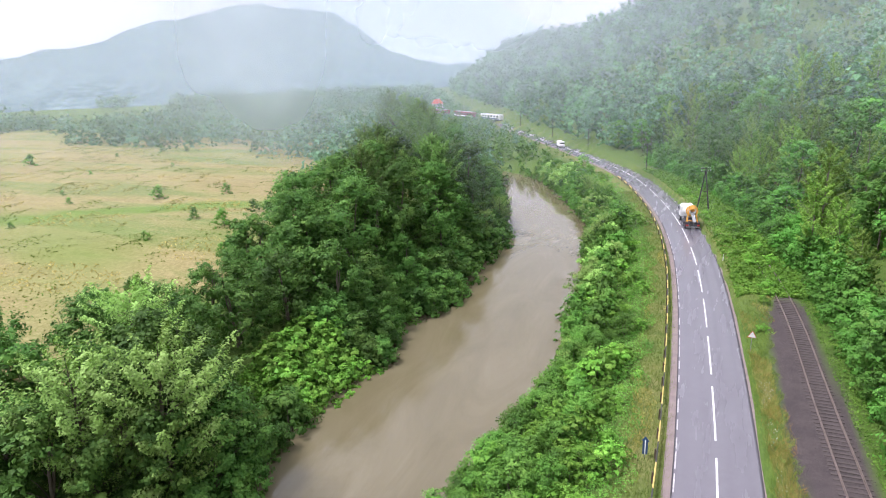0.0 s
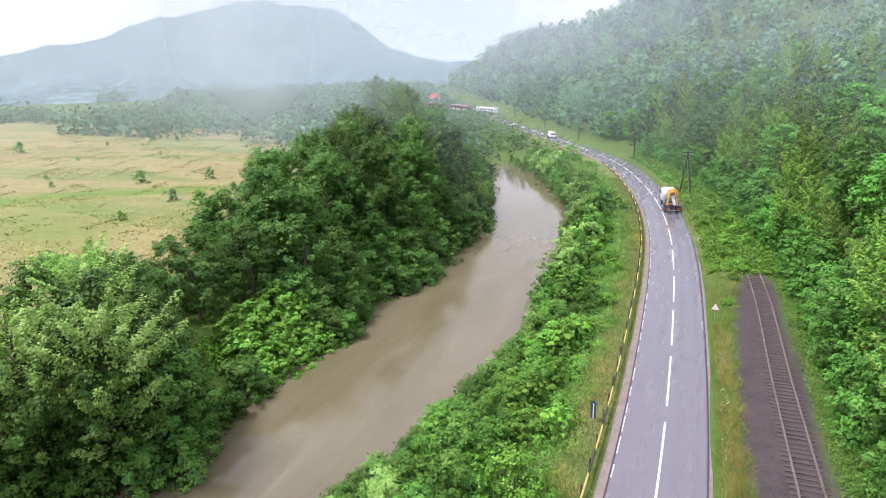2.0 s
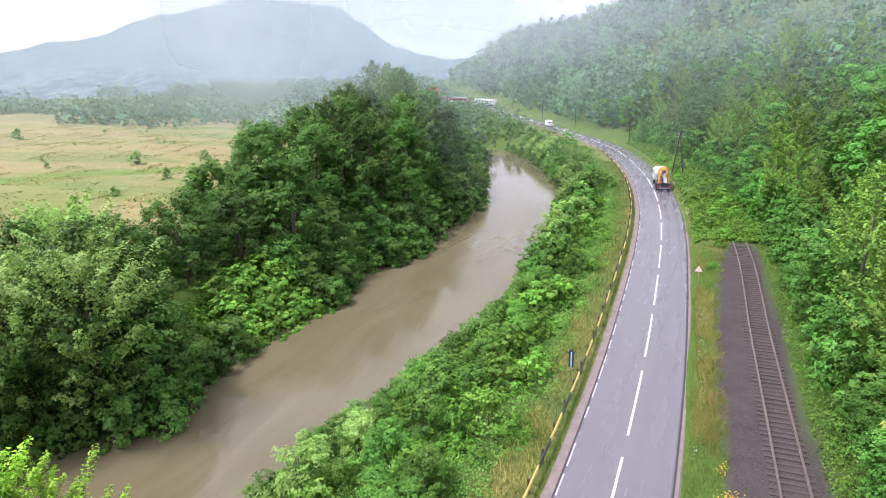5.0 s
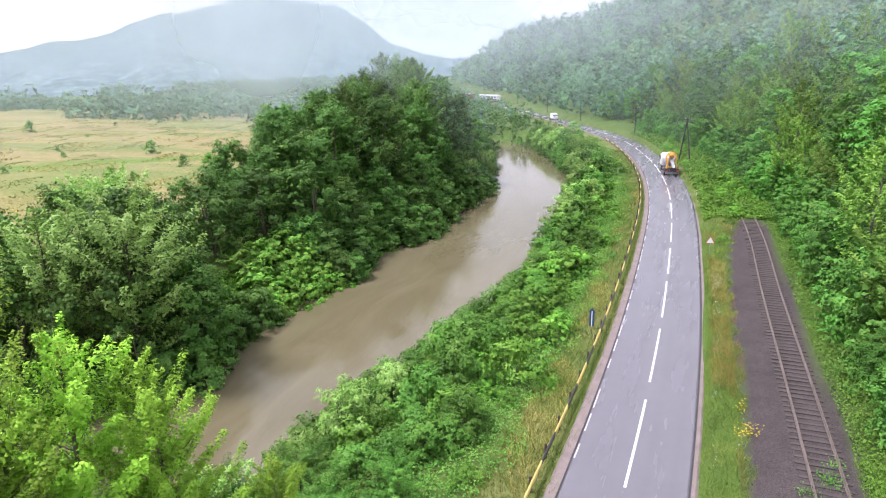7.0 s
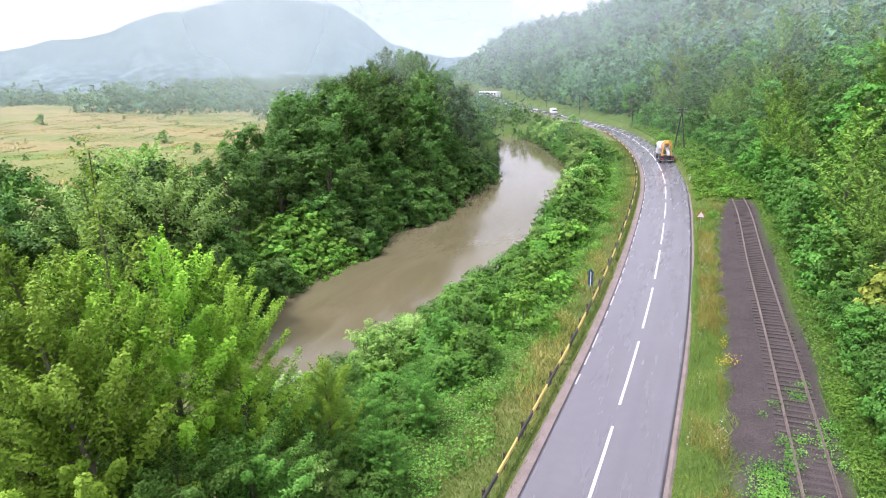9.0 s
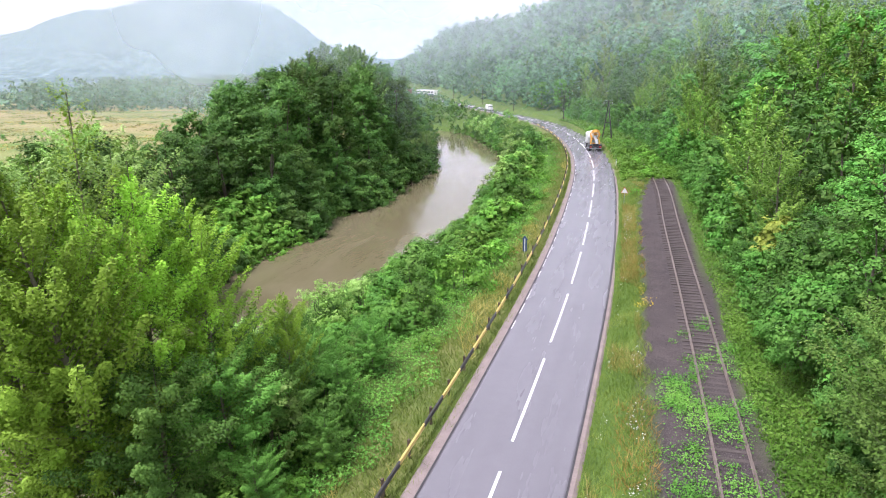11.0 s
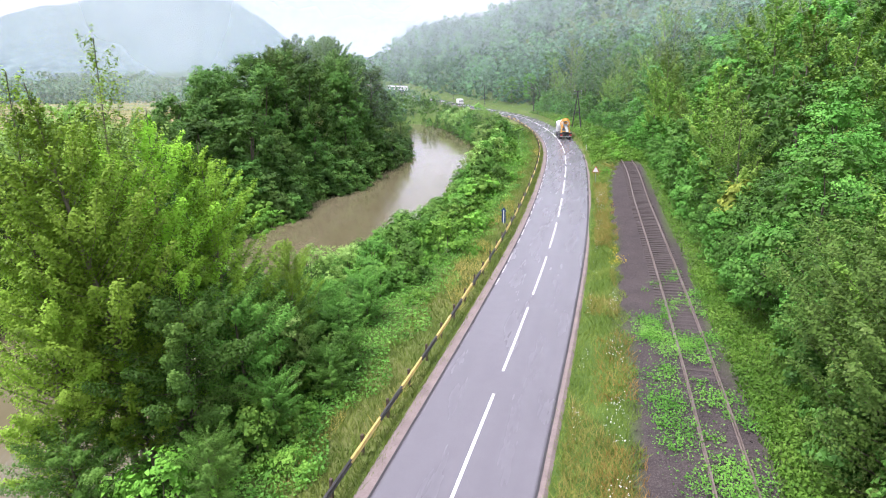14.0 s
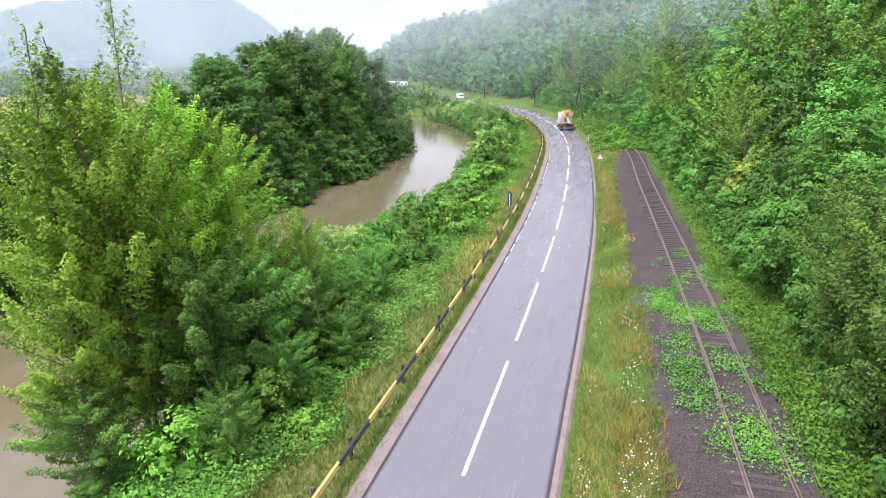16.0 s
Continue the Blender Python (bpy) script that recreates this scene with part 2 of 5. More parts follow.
def mist_material(name, thick, scale):
    """Thin drifting mist, and the added smear veil: scatters daylight both ways, with ragged gaps and soft rims."""
    m, n, l, b = material(name)
    n.remove(b)
    co = position(n)
    t = noise_node(n, l, scale, 4, 0.55, co)
    at = n.new("ShaderNodeAttribute")
    at.attribute_name = "veil"
    rr = n.new("ShaderNodeMapRange")
    rr.inputs[1].default_value, rr.inputs[2].default_value = 0.25, 0.75
    rr.inputs[3].default_value, rr.inputs[4].default_value = thick * 0.45, thick * 1.4
    l.new(t.outputs[0], rr.inputs[0])
    mul = n.new("ShaderNodeMath")
    mul.operation, mul.use_clamp = "MULTIPLY", True
    l.new(rr.outputs[0], mul.inputs[0])
    l.new(at.outputs["Fac"], mul.inputs[1])
    df, tl, tp = n.new("ShaderNodeBsdfDiffuse"), n.new("ShaderNodeBsdfTranslucent"), n.new("ShaderNodeBsdfTransparent")
    for s in (df, tl):
        s.inputs["Color"].default_value = (0.86, 0.93, 1.0, 1)
    half, out = n.new("ShaderNodeMixShader"), n.new("ShaderNodeMixShader")
    half.inputs[0].default_value = 0.5
    l.new(df.outputs[0], half.inputs[1])
    l.new(tl.outputs[0], half.inputs[2])
    l.new(mul.outputs[0], out.inputs[0])
    l.new(tp.outputs[0], out.inputs[1])
    l.new(half.outputs[0], out.inputs[2])
    l.new(out.outputs[0], n["Material Output"].inputs[0])
    return m


GROUND, ASPHALT, WATER = ground_material(), asphalt_material(), water_material()
PAINT_WHITE = plain("road_paint", (0.72, 0.72, 0.70), 0.55, vary=0.15)
WORN_PAINT = plain("worn_edge_paint", (0.40, 0.38, 0.38), 0.6, scale=9, vary=0.5)
SHOULDER = plain("gravel_shoulder", (0.20, 0.16, 0.145), 0.9, scale=3, vary=0.35, relief=0.5)
SEAM = plain("asphalt_seam", (0.035, 0.033, 0.035), 0.7)
RAIL_STEEL = plain("rusty_rail", (0.20, 0.155, 0.13), 0.42, 0.5, scale=5, vary=0.35)
SLEEPER = plain("weathered_sleeper", (0.066, 0.053, 0.047), 0.9, scale=4, vary=0.4, relief=0.5)
BALLAST = plain("ballast_stone", (0.098, 0.084, 0.082), 0.9, scale=3, vary=0.5, relief=0.5)
YELLOW = plain("guardrail_yellow", (0.62, 0.47, 0.14), 0.5, vary=0.3)
BLACK = plain("guardrail_black", (0.045, 0.042, 0.038), 0.55, vary=0.4)
RUST = plain("rusty_post", (0.10, 0.07, 0.05), 0.8, vary=0.45)
TIMBER = plain("tarred_timber", (0.05, 0.043, 0.038), 0.85, scale=8, vary=0.4, relief=0.4)
GALVANISED = plain("galvanised_steel", (0.42, 0.43, 0.44), 0.45, 0.7)
CERAMIC = plain("ceramic_white", (0.7, 0.7, 0.68), 0.25, vary=0.1)
WHITE_PAINT = plain("white_paint", (0.78, 0.78, 0.76), 0.4, vary=0.12)
ORANGE_PAINT = plain("orange_yellow_paint", (0.72, 0.36, 0.05), 0.45, vary=0.25)
RED_PAINT = plain("red_paint", (0.55, 0.03, 0.025), 0.4, vary=0.2)
BLUE_PAINT = plain("blue_paint", (0.03, 0.07, 0.16), 0.45, vary=0.25)
WINE_PAINT = plain("wine_red_paint", (0.22, 0.025, 0.045), 0.4, vary=0.2)
RUBBER = plain("rubber", (0.025, 0.025, 0.027), 0.8, vary=0.2)
DARK_STEEL = plain("dark_chassis", (0.05, 0.05, 0.055), 0.6, 0.3)
TILE_RED = plain("red_roof_tiles", (0.42, 0.07, 0.05), 0.7, scale=3, vary=0.3)
RENDER_WALL = plain("pale_render", (0.62, 0.56, 0.47), 0.85, scale=2, vary=0.15)
SHEET_PALE = plain("pale_sheeting", (0.66, 0.68, 0.70), 0.5, scale=1, vary=0.15)


def window_glass():
    m, n, l, b = material("dark_glass")
    b.inputs["Base Color"].default_value = (0.03, 0.035, 0.04, 1)
    b.inputs["Roughness"].default_value = 0.056
    return m


GLASS = window_glass()


# ---- plan: lines along the valley, x as a function of y ----
def line(*pts):
    """A smooth curve x(y) through the points (y, x)."""
    ys, xs = np.array([p[0] for p in pts], float), np.array([p[1] for p in pts], float)
    slope = np.gradient(xs, ys)

    def at(y):
        y = np.asarray(y, float)
        i = np.clip(np.searchsorted(ys, y) - 1, 0, len(ys) - 2)
        h = ys[i + 1] - ys[i]
        u = (y - ys[i]) / h
        inside = ((2 * u**3 - 3 * u**2 + 1) * xs[i] + (u**3 - 2 * u**2 + u) * h * slope[i]
                  + (3 * u**2 - 2 * u**3) * xs[i + 1] + (u**3 - u**2) * h * slope[i + 1])
        low, high = xs[0] + (y - ys[0]) * slope[0], xs[-1] + (y - ys[-1]) * slope[-1]
        return np.where(y < ys[0], low, np.where(y > ys[-1], high, inside))
    return at


ROAD = line((-80, 2.9), (0, 3.2), (20, 3.42), (34, 3.4), (46, 3.15), (58, 2.65), (70, 2.0), (82, 1.2), (101, -0.7), (114, -2.7),
            (127, -5.3), (143, -9.5), (168, -18), (213, -43), (256, -70), (281, -86), (330, -112), (600, -262), (1200, -330))
TRACK = line((-80, 14.3), (0, 13.6), (11, 13.4), (30, 12.75), (52, 11.8), (81, 10.55), (102, 7.9), (118, 5.2), (145, -2), (172, -13),
             (213, -36), (256, -62), (281, -78), (330, -104), (600, -254), (1200, -322))
BANK_L = line((-80, -42), (0, -40), (24, -38), (34, -32.5), (42, -36), (52, -36.5), (64, -34), (71, -36.8), (80, -33), (92, -35), (111, -36),
              (122, -38.5), (138, -43.5), (160, -52), (180, -61), (192, -76), (204, -110), (215, -170), (225, -260))
BANK_R = line((-80, -13), (0, -15.8), (10, -17), (20, -17.8), (34, -18.2), (48, -15.6), (68, -13.8), (76, -15.4), (97, -17), (110, -19.8), (124, -21), (140, -26.5),
              (160, -35), (180, -46.5), (192, -58), (206, -90), (222, -150), (235, -250))
WATER_Z = -4.7


def smooth(a, b, x):
    u = np.clip((x - a) / (b - a), 0, 1)
    return u * u * (3 - 2 * u)


def waves(x, y, *terms):
    return sum(a * np.sin(x * kx + y * ky + p) for a, kx, ky, p in terms)


def ground_height(x, y):
    """The height of the ground sheet."""
    x, y = np.asarray(x, float), np.asarray(y, float)
    road, track, bl, br = ROAD(y), TRACK(y), BANK_L(y), BANK_R(y)
    slant = 1 / np.sqrt(1 + ((TRACK(y + 2) - TRACK(y - 2)) / 4) ** 2)
    rough = waves(x, y, (0.10, 0.9, 0.35, 0), (0.08, 0.3, -0.8, 1), (0.12, 0.17, 0.23, 2))
    # river bed, and the slope from the river up to the road's left shoulder
    edge = road - 4.9 / slant
    u = np.clip((x - br) / np.maximum(edge - br, 1), 0, 1)
    right = -5.3 + 5.12 * (1 - (1 - u) ** 2.1)
    # left bank, terrace and meadow
    d = bl - x
    left = -5.3 + 5.6 * smooth(-1, 13, d) + 2.5 * smooth(8, 42, d) + 0.004 * np.clip(d - 40, 0, 400) + waves(x, y, (0.35, 0.03, 0.05, 0), (0.2, -0.06, 0.09, 1)) * smooth(20, 50, d)
    z = np.where(x > br, right + rough * smooth(0, 0.35, u) * (1 - smooth(0.8, 1, u)), np.where(x < bl, left + rough * smooth(2, 9, d), -5.6))
    # road bed, verge, railway bed
    z = np.where(x > edge, -0.18, z)
    e = (x - road) * slant
    g = (x - track) * slant
    bury = 0.045 * smooth(27, 17, y)
    bed = -0.18 + 0.12 * smooth(3.3, 4.0, e) + (0.99 + bury) * smooth(-6.0, -3.6, g)
    z = np.where((e > 2.0) & (x <= track), np.where(e > 3.3, bed + 0.3 * rough * smooth(3.9, 5.0, e) * (1 - smooth(-4.2, -3.4, g)), -0.18), z)
    # wooded hill above the railway
    k = np.clip(g - 2.2, 0, None)
    spur = 1 + 0.25 * np.sin(y * 0.021 + 0.6) + 0.14 * np.sin(y * 0.055 + x * 0.02 + 2)
    hill = 0.55 + 0.38 * (1 - smooth(0, 1.4, k)) + 0.20 * np.clip(k - 2.0, 0, 8) + 0.36 * np.clip(k - 10, 0, 62) * spur + 0.66 * np.clip(k - 72, 0, None) * (0.8 + 0.2 * spur)
    bearing = np.degrees(np.arctan2(x - 7, np.maximum(y, 1)))
    cap = np.interp(bearing, [-24, -16, -12, -8, 0, 10], [44, 46, 48, 62, 100, 112])
    hill = hill * (1 + 0.4 * smooth(-12, -18, bearing))
    hill = np.where(hill > 0.7 * cap, 0.7 * cap + 0.3 * cap * (1 - np.exp(-(hill - 0.7 * cap) / (0.3 * cap))), hill)
    z = np.where(x > track, np.where(k > 0, hill + 2 * rough * smooth(2, 8, k), 0.93 + bury), z)
    return z


def link(name, verts, faces, mat, parent=None, smoothed=False, label=""):
    """One mesh object from arrays."""
    verts, faces = np.asarray(verts, np.float32), np.asarray(faces, np.int32)
    me = bpy.data.meshes.new(name)
    k = faces.shape[1]
    me.vertices.add(len(verts))
    me.vertices.foreach_set("co", verts.ravel())
    me.loops.add(faces.size)
    me.loops.foreach_set("vertex_index", faces.ravel())
    me.polygons.add(len(faces))
    me.polygons.foreach_set("loop_start", np.arange(len(faces), dtype=np.int32) * k)
    me.polygons.foreach_set("use_smooth", np.full(len(faces), smoothed))
    me.update(calc_edges=True)
    me.materials.append(mat)
    ob = new(name, me)
    if parent is not None:
        ob.parent = parent
    if label:
        tagged(ob, label=label)
    return ob


def part(name, bm, mat, parent, label=""):
    """A bmesh as one mesh object under a thing or a part."""
    me = bpy.data.meshes.new(name)
    bm.normal_update()
    bm.to_mesh(me)
    bm.free()
    me.materials.append(mat)
    ob = new(name, me)
    ob.parent = parent
    if label:
        tagged(ob, label=label)
    return ob


def box(bm, centre, size, turn=(0, 0, 0), bevel=0.0):
    made = bmesh.ops.create_cube(bm, size=1, matrix=pose(*centre, *turn) @ Matrix.Diagonal((*size, 1)))
    if bevel:
        edges = list({e for v in made["verts"] for e in v.link_edges})
        bmesh.ops.bevel(bm, geom=edges, offset=bevel, segments=2, affect="EDGES", profile=0.5)
    return bm


def rod(bm, a, b, r1, r2=None, sides=8):
    a, b = Vector(a), Vector(b)
    m = Matrix.Translation((a + b) / 2) @ (b - a).to_track_quat("Z", "Y").to_matrix().to_4x4()
    bmesh.ops.create_cone(bm, cap_ends=True, segments=sides, radius1=r1, radius2=r1 if r2 is None else r2, depth=(b - a).length, matrix=m)
    return bm


def grid_faces(rows, cols):
    i = np.arange(rows - 1)[:, None] * cols + np.arange(cols - 1)[None]
    return np.stack([i, i + 1, i + cols + 1, i + cols], -1).reshape(-1, 4)


def weights(ob, name, values):
    """A colour attribute with one value (r, g, b) or weight for each point."""
    at = ob.data.color_attributes.new(name, "FLOAT_COLOR", "POINT")
    values = np.asarray(values, np.float32)
    if values.ndim == 1:
        values = np.repeat(values[:, None], 3, 1)
    at.data.foreach_set("color", np.concatenate([values, np.ones((len(values), 1), np.float32)], 1).ravel())


# ---- ground ----
def spread(fine_from, fine_to, step, out_low, out_high, growth=1.13):
    mid = list(np.arange(fine_from, fine_to + step, step))
    s, lo = step, [mid[0]]
    while lo[-1] > out_low:
        s *= growth
        lo.append(lo[-1] - s)
    s, hi = step, [mid[-1]]
    while hi[-1] < out_high:
        s *= growth
        hi.append(hi[-1] + s)
    return np.array(lo[::-1] + mid[1:-1] + hi)


gx, gy = spread(-75, 40, 0.9, -4200, 3000), spread(-45, 180, 1.5, -1500, 4600)
GX, GY = np.meshgrid(gx, gy)
px, py = GX.ravel(), GY.ravel()
pz = ground_height(px, py)
away = np.hypot(px, py)
pz = np.where((away > 1500) & (px > TRACK(py)), pz * np.clip(1.6 - away / 2500, 0, 1), pz)
ground = link("ground", np.stack([px, py, pz], 1), grid_faces(len(gy), len(gx)), GROUND, smoothed=True)
d_left = BANK_L(py) - px
meadow = smooth(20, 27, d_left + 2.5 * np.sin(py * 0.21) + 2 * np.sin(py * 0.083 + px * 0.1)) * smooth(-10, 30, py)
strip = smooth(6, 3, np.abs(py - 86.5 - (px + 115) * 0.55 + 2 * np.sin(px * 0.08))) * meadow * smooth(-60, -75, px)
slant_r = 1 / np.sqrt(1 + ((TRACK(py + 2) - TRACK(py - 2)) / 4) ** 2)
gr = (px - TRACK(py)) * slant_r
bed_w = np.interp(py, [-80, 0, 23, 53, 66, 78, 83], [3.7, 3.5, 3.7, 3.6, 3.5, 2.2, 1.2])
gravel = smooth(-bed_w - 0.25, -bed_w + 0.25, gr) * smooth(2.0, 1.5, gr) * smooth(84, 81, py)
along = py - (px + 115) * 0.55
green_near = 0.32 * smooth(78, 55, along + 5 * np.sin(px * 0.07)) * (0.5 + 0.5 * np.sin(px * 0.11 + py * 0.19)) * meadow
patchy = 0.32 * smooth(0.9, 1.5, np.sin(px * 0.045 + py * 0.09) + np.sin(px * 0.021 - py * 0.06 + 2)) * meadow
e_road = (px - ROAD(py)) * slant_r
dry_verge = 0.75 * smooth(3.4, 4.2, e_road) * smooth(-1.0, -3.0, gr) * smooth(70, 110, py) * smooth(420, 300, py)
dry_slope = 0.5 * smooth(-8.5, -6.0, e_road) * smooth(-3.4, -4.2, e_road)
meadow = np.clip(meadow + dry_verge + dry_slope, 0, 1)
weights(ground, "cover", np.stack([meadow, np.clip(strip + green_near + patchy, 0, 1), gravel], 1))
tagged(ground, "green valley floor with mown meadow and wooded slopes", "ground", kind="structure")

# ---- river ----
wy = np.concatenate([np.arange(-80, 190, 3.0), np.arange(190, 232, 1.5)])
cols = np.linspace(0, 1, 14)
wx = (BANK_L(wy) - 4)[:, None] * (1 - cols) + (BANK_R(wy) + 4)[:, None] * cols
river = link("river", np.stack([wx, np.repeat(wy[:, None], 14, 1), np.full_like(wx, WATER_Z)], -1).reshape(-1, 3), grid_faces(len(wy), 14), WATER, smoothed=True)
tagged(river, "muddy brown river in spate between wooded banks", "river", kind="structure")


# ---- road ----
def ribbon(name, curve, ys, section, mat, parent=None, smoothed=False, closed=False):
    """A cross section of (offset, height) pairs swept along a plan curve."""
    ys = np.asarray(ys, float)
    cx, slope = curve(ys), (curve(ys + 0.5) - curve(ys - 0.5))
    ln = np.sqrt(1 + slope**2)
    sec = list(section) + ([section[0]] if closed else [])
    o, h = np.array([s[0] for s in sec]), np.array([s[1] for s in sec])
    x = cx[:, None] + o[None] / ln[:, None]
    y = ys[:, None] - o[None] * (slope / ln)[:, None]
    v = np.stack([x, y, np.repeat(h[None], len(ys), 0)], -1).reshape(-1, 3)
    return link(name, v, grid_faces(len(ys), len(sec)), mat, parent, smoothed)


ROAD_YS = np.concatenate([np.arange(-80, 300, 1.5), np.arange(300, 640, 8.0)])
offs = np.linspace(-3.12, 3.12, 40)
section = [(-3.14, -0.12)] + [(float(o), 0.03 - 0.005 * float(o) ** 2) for o in offs] + [(3.14, -0.12)]
road = ribbon("road", ROAD, ROAD_YS, section, ASPHALT, smoothed=True)
o_all = np.tile(np.array([s[0] for s in section]), len(ROAD_YS))
y_all = np.repeat(ROAD_YS, len(section))
tracks = sum(np.exp(-((o_all - c) / 0.22) ** 2) for c in (0.95, 2.35)) * 0.85 + sum(np.exp(-((o_all + c) / 0.3) ** 2) for c in (0.85, 2.25)) * 0.35
weights(road, "across", tracks * (0.12 + 0.45 * smooth(50, 105, y_all)))
tagged(road, "wet grey asphalt road with a dashed white centre line", "road", kind="structure")
shoulder_l = ribbon("shoulder", ROAD, ROAD_YS, [(-3.85, -0.14), (-3.72, -0.02), (-3.2, -0.01), (-3.16, -0.06)], SHOULDER)
shoulder_r = ribbon("shoulder", ROAD, ROAD_YS, [(3.16, -0.06), (3.22, -0.01), (3.42, -0.02), (3.6, -0.14)], SHOULDER)
for s in (shoulder_l, shoulder_r):
    tagged(s, "pale gravel shoulder along the asphalt", "shoulder", kind="structure")
for side in (-1, 1):
    seam = ribbon("seam", ROAD, ROAD_YS, [(side * 3.16 - 0.045, -0.012), (side * 3.16 - 0.045, 0.002), (side * 3.16 + 0.045, 0.002), (side * 3.16 + 0.045, -0.012)][::1], SEAM)
    tagged(seam, "dark tarred seam at the asphalt edge", "seam", kind="structure")


for i, y0 in enumerate(np.arange(26, 118, 2.9)):
    if i % 7 == 3:
        continue
    ribbon("worn_edge_line", ROAD, np.linspace(y0, y0 + 1.5 + 1.1 * math.sin(i * 2.3) ** 2, 4), [(-3.075, 0.0), (-3.07, 0.006), (-2.97, 0.006), (-2.965, 0.0)], WORN_PAINT, road)


def dash(y0, y1):
    return ribbon("centre_line_dash", ROAD, np.linspace(y0, y1, 8), [(-0.075, 0.026), (-0.07, 0.037), (0.07, 0.037), (0.075, 0.026)], PAINT_WHITE, road)


for i in range(-4, 26):
    dash(12.4 + 12 * i, 21.9 + 12 * i)


# ---- plants ----
def unit(v):
    return v / np.maximum(np.linalg.norm(v, axis=-1, keepdims=True), 1e-6)


def leaves_at(rng, centre, facing, size, slim=0.55, wild=0.75, single=False):
    """Folded, pointed leaves of two triangles each (or single ones) at the centres, facing roughly the given ways."""
    n = len(centre)
    normal = unit(facing + rng.normal(0, wild, (n, 3)))
    along = unit(np.cross(normal, rng.normal(0, 1, (n, 3))))
    side = np.cross(normal, along)
    s = (size * rng.uniform(0.6, 1.35, n))[:, None]
    base, tip = centre - along * s * 0.5, centre + along * s * 0.5
    lift = normal * s * 0.12
    if single:
        v = np.stack([base + side * s * slim * 0.55, base - side * s * slim * 0.55, tip], 1).reshape(-1, 3)
        return v, np.arange(3 * n).reshape(-1, 3)
    v = np.stack([base, centre + side * s * slim * 0.5 + lift, tip - lift, centre - side * s * slim * 0.5 + lift], 1).reshape(-1, 3)
    return v, np.arange(4 * n).reshape(-1, 4)


PROFILE = {
    "round": lambda u: np.sqrt(np.clip(np.sin(np.pi * (0.10 + 0.86 * u)), 0, 1)),
    "tall": lambda u: np.clip(0.45 + 1.1 * u, 0, 1) * np.sqrt(np.clip(1.03 - u**2.2, 0, 1)),
    "spire": lambda u: np.clip(0.6 + 0.9 * u, 0, 1) * np.clip(1.08 - u**1.5, 0.08, 1),
    "plume": lambda u: np.clip(0.55 + 1.1 * u, 0, 1) * np.clip(1.04 - u**2.6, 0.16, 1),
    "bush": lambda u: np.sqrt(np.clip(1.04 - u**2, 0, 1)),
}


def blobs_of(rng, height, base, radius, shape, count, size):
    """Clumps of a crown: centres and radii, with an uneven outline and gaps."""
    u = (np.arange(count) + rng.uniform(0.2, 0.8, count)) / count
    a = np.arange(count) * 2.4 + rng.uniform(-0.5, 0.5, count)
    r = radius * PROFILE[shape](u) * rng.uniform(0.45, 1.12, count) - size * radius * 0.5
    r = np.clip(r, 0, None)
    c = np.stack([np.cos(a) * r, np.sin(a) * r, base + u * (height - base - size * radius * 0.6)], 1)
    return c, radius * size * rng.uniform(0.6, 1.45, count)


def crown_mesh(rng, centres, radii, count, leaf, flat=0.8, slim=0.55, up=0.45, single=False, wild=0.27):
    """Leaves in tufts over each clump, turned outwards and to the sky, and larger shaded leaves inside."""
    share = radii**2 / (radii**2).sum()
    axis = np.array([centres[:, 0].mean(), centres[:, 1].mean(), centres[:, 2].min() + 0.35 * np.ptp(centres[:, 2])])
    out = unit((centres - axis) * np.array([1, 1, 0.7]) + 1e-3)
    tufts = max(len(radii), count // 26)
    of = rng.choice(len(radii), tufts, p=share)
    way = unit(unit(rng.normal(0, 1, (tufts, 3))) + 0.55 * out[of] + np.array([0, 0, 0.30]))
    core = centres[of] + way * (radii[of] * rng.uniform(0.72, 1.05, tufts))[:, None] * np.array([1, 1, flat])
    reach = radii[of] * rng.uniform(0.16, 0.34, tufts)
    which = rng.integers(0, tufts, count)
    jit = rng.normal(0, 0.62, (count, 3)) * np.array([1, 1, 0.55])
    p = core[which] + jit * reach[which][:, None] - way[which] * (np.linalg.norm(jit, axis=1) * reach[which] * 0.35)[:, None]
    face = unit(way[which] * 0.6 + out[of[which]] * 0.35 + unit(jit) * 0.35 + np.array([0, 0, up]))
    size = np.full(count, leaf)
    deep = rng.uniform(0, 1, count) < 0.16
    k = rng.choice(len(radii), int(deep.sum()), p=share)
    w = unit(rng.normal(0, 1, (len(k), 3)))
    p[deep] = centres[k] + w * (radii[k] * rng.uniform(0.15, 0.6, len(k)))[:, None] * np.array([1, 1, flat])
    face[deep] = w + 0.4 * out[k]
    size[deep] = leaf * 1.7
    return leaves_at(rng, p, face, size, slim, wild, single)


def tube(points, radii, sides=6):
    """A bent, tapering limb."""
    pts, v, f = [Vector(p) for p in points], [], []
    for i, (p, r) in enumerate(zip(pts, radii)):
        ahead = (pts[min(i + 1, len(pts) - 1)] - pts[max(i - 1, 0)]).normalized()
        q = ahead.to_track_quat("Z", "Y")
        for k in range(sides):
            a = 2 * math.pi * k / sides
            v.append(tuple(p + q @ Vector((math.cos(a) * r, math.sin(a) * r, 0))))
    for i in range(len(pts) - 1):
        for k in range(sides):
            f.append((i * sides + k, i * sides + (k + 1) % sides, (i + 1) * sides + (k + 1) % sides, (i + 1) * sides + k))
    return v, f


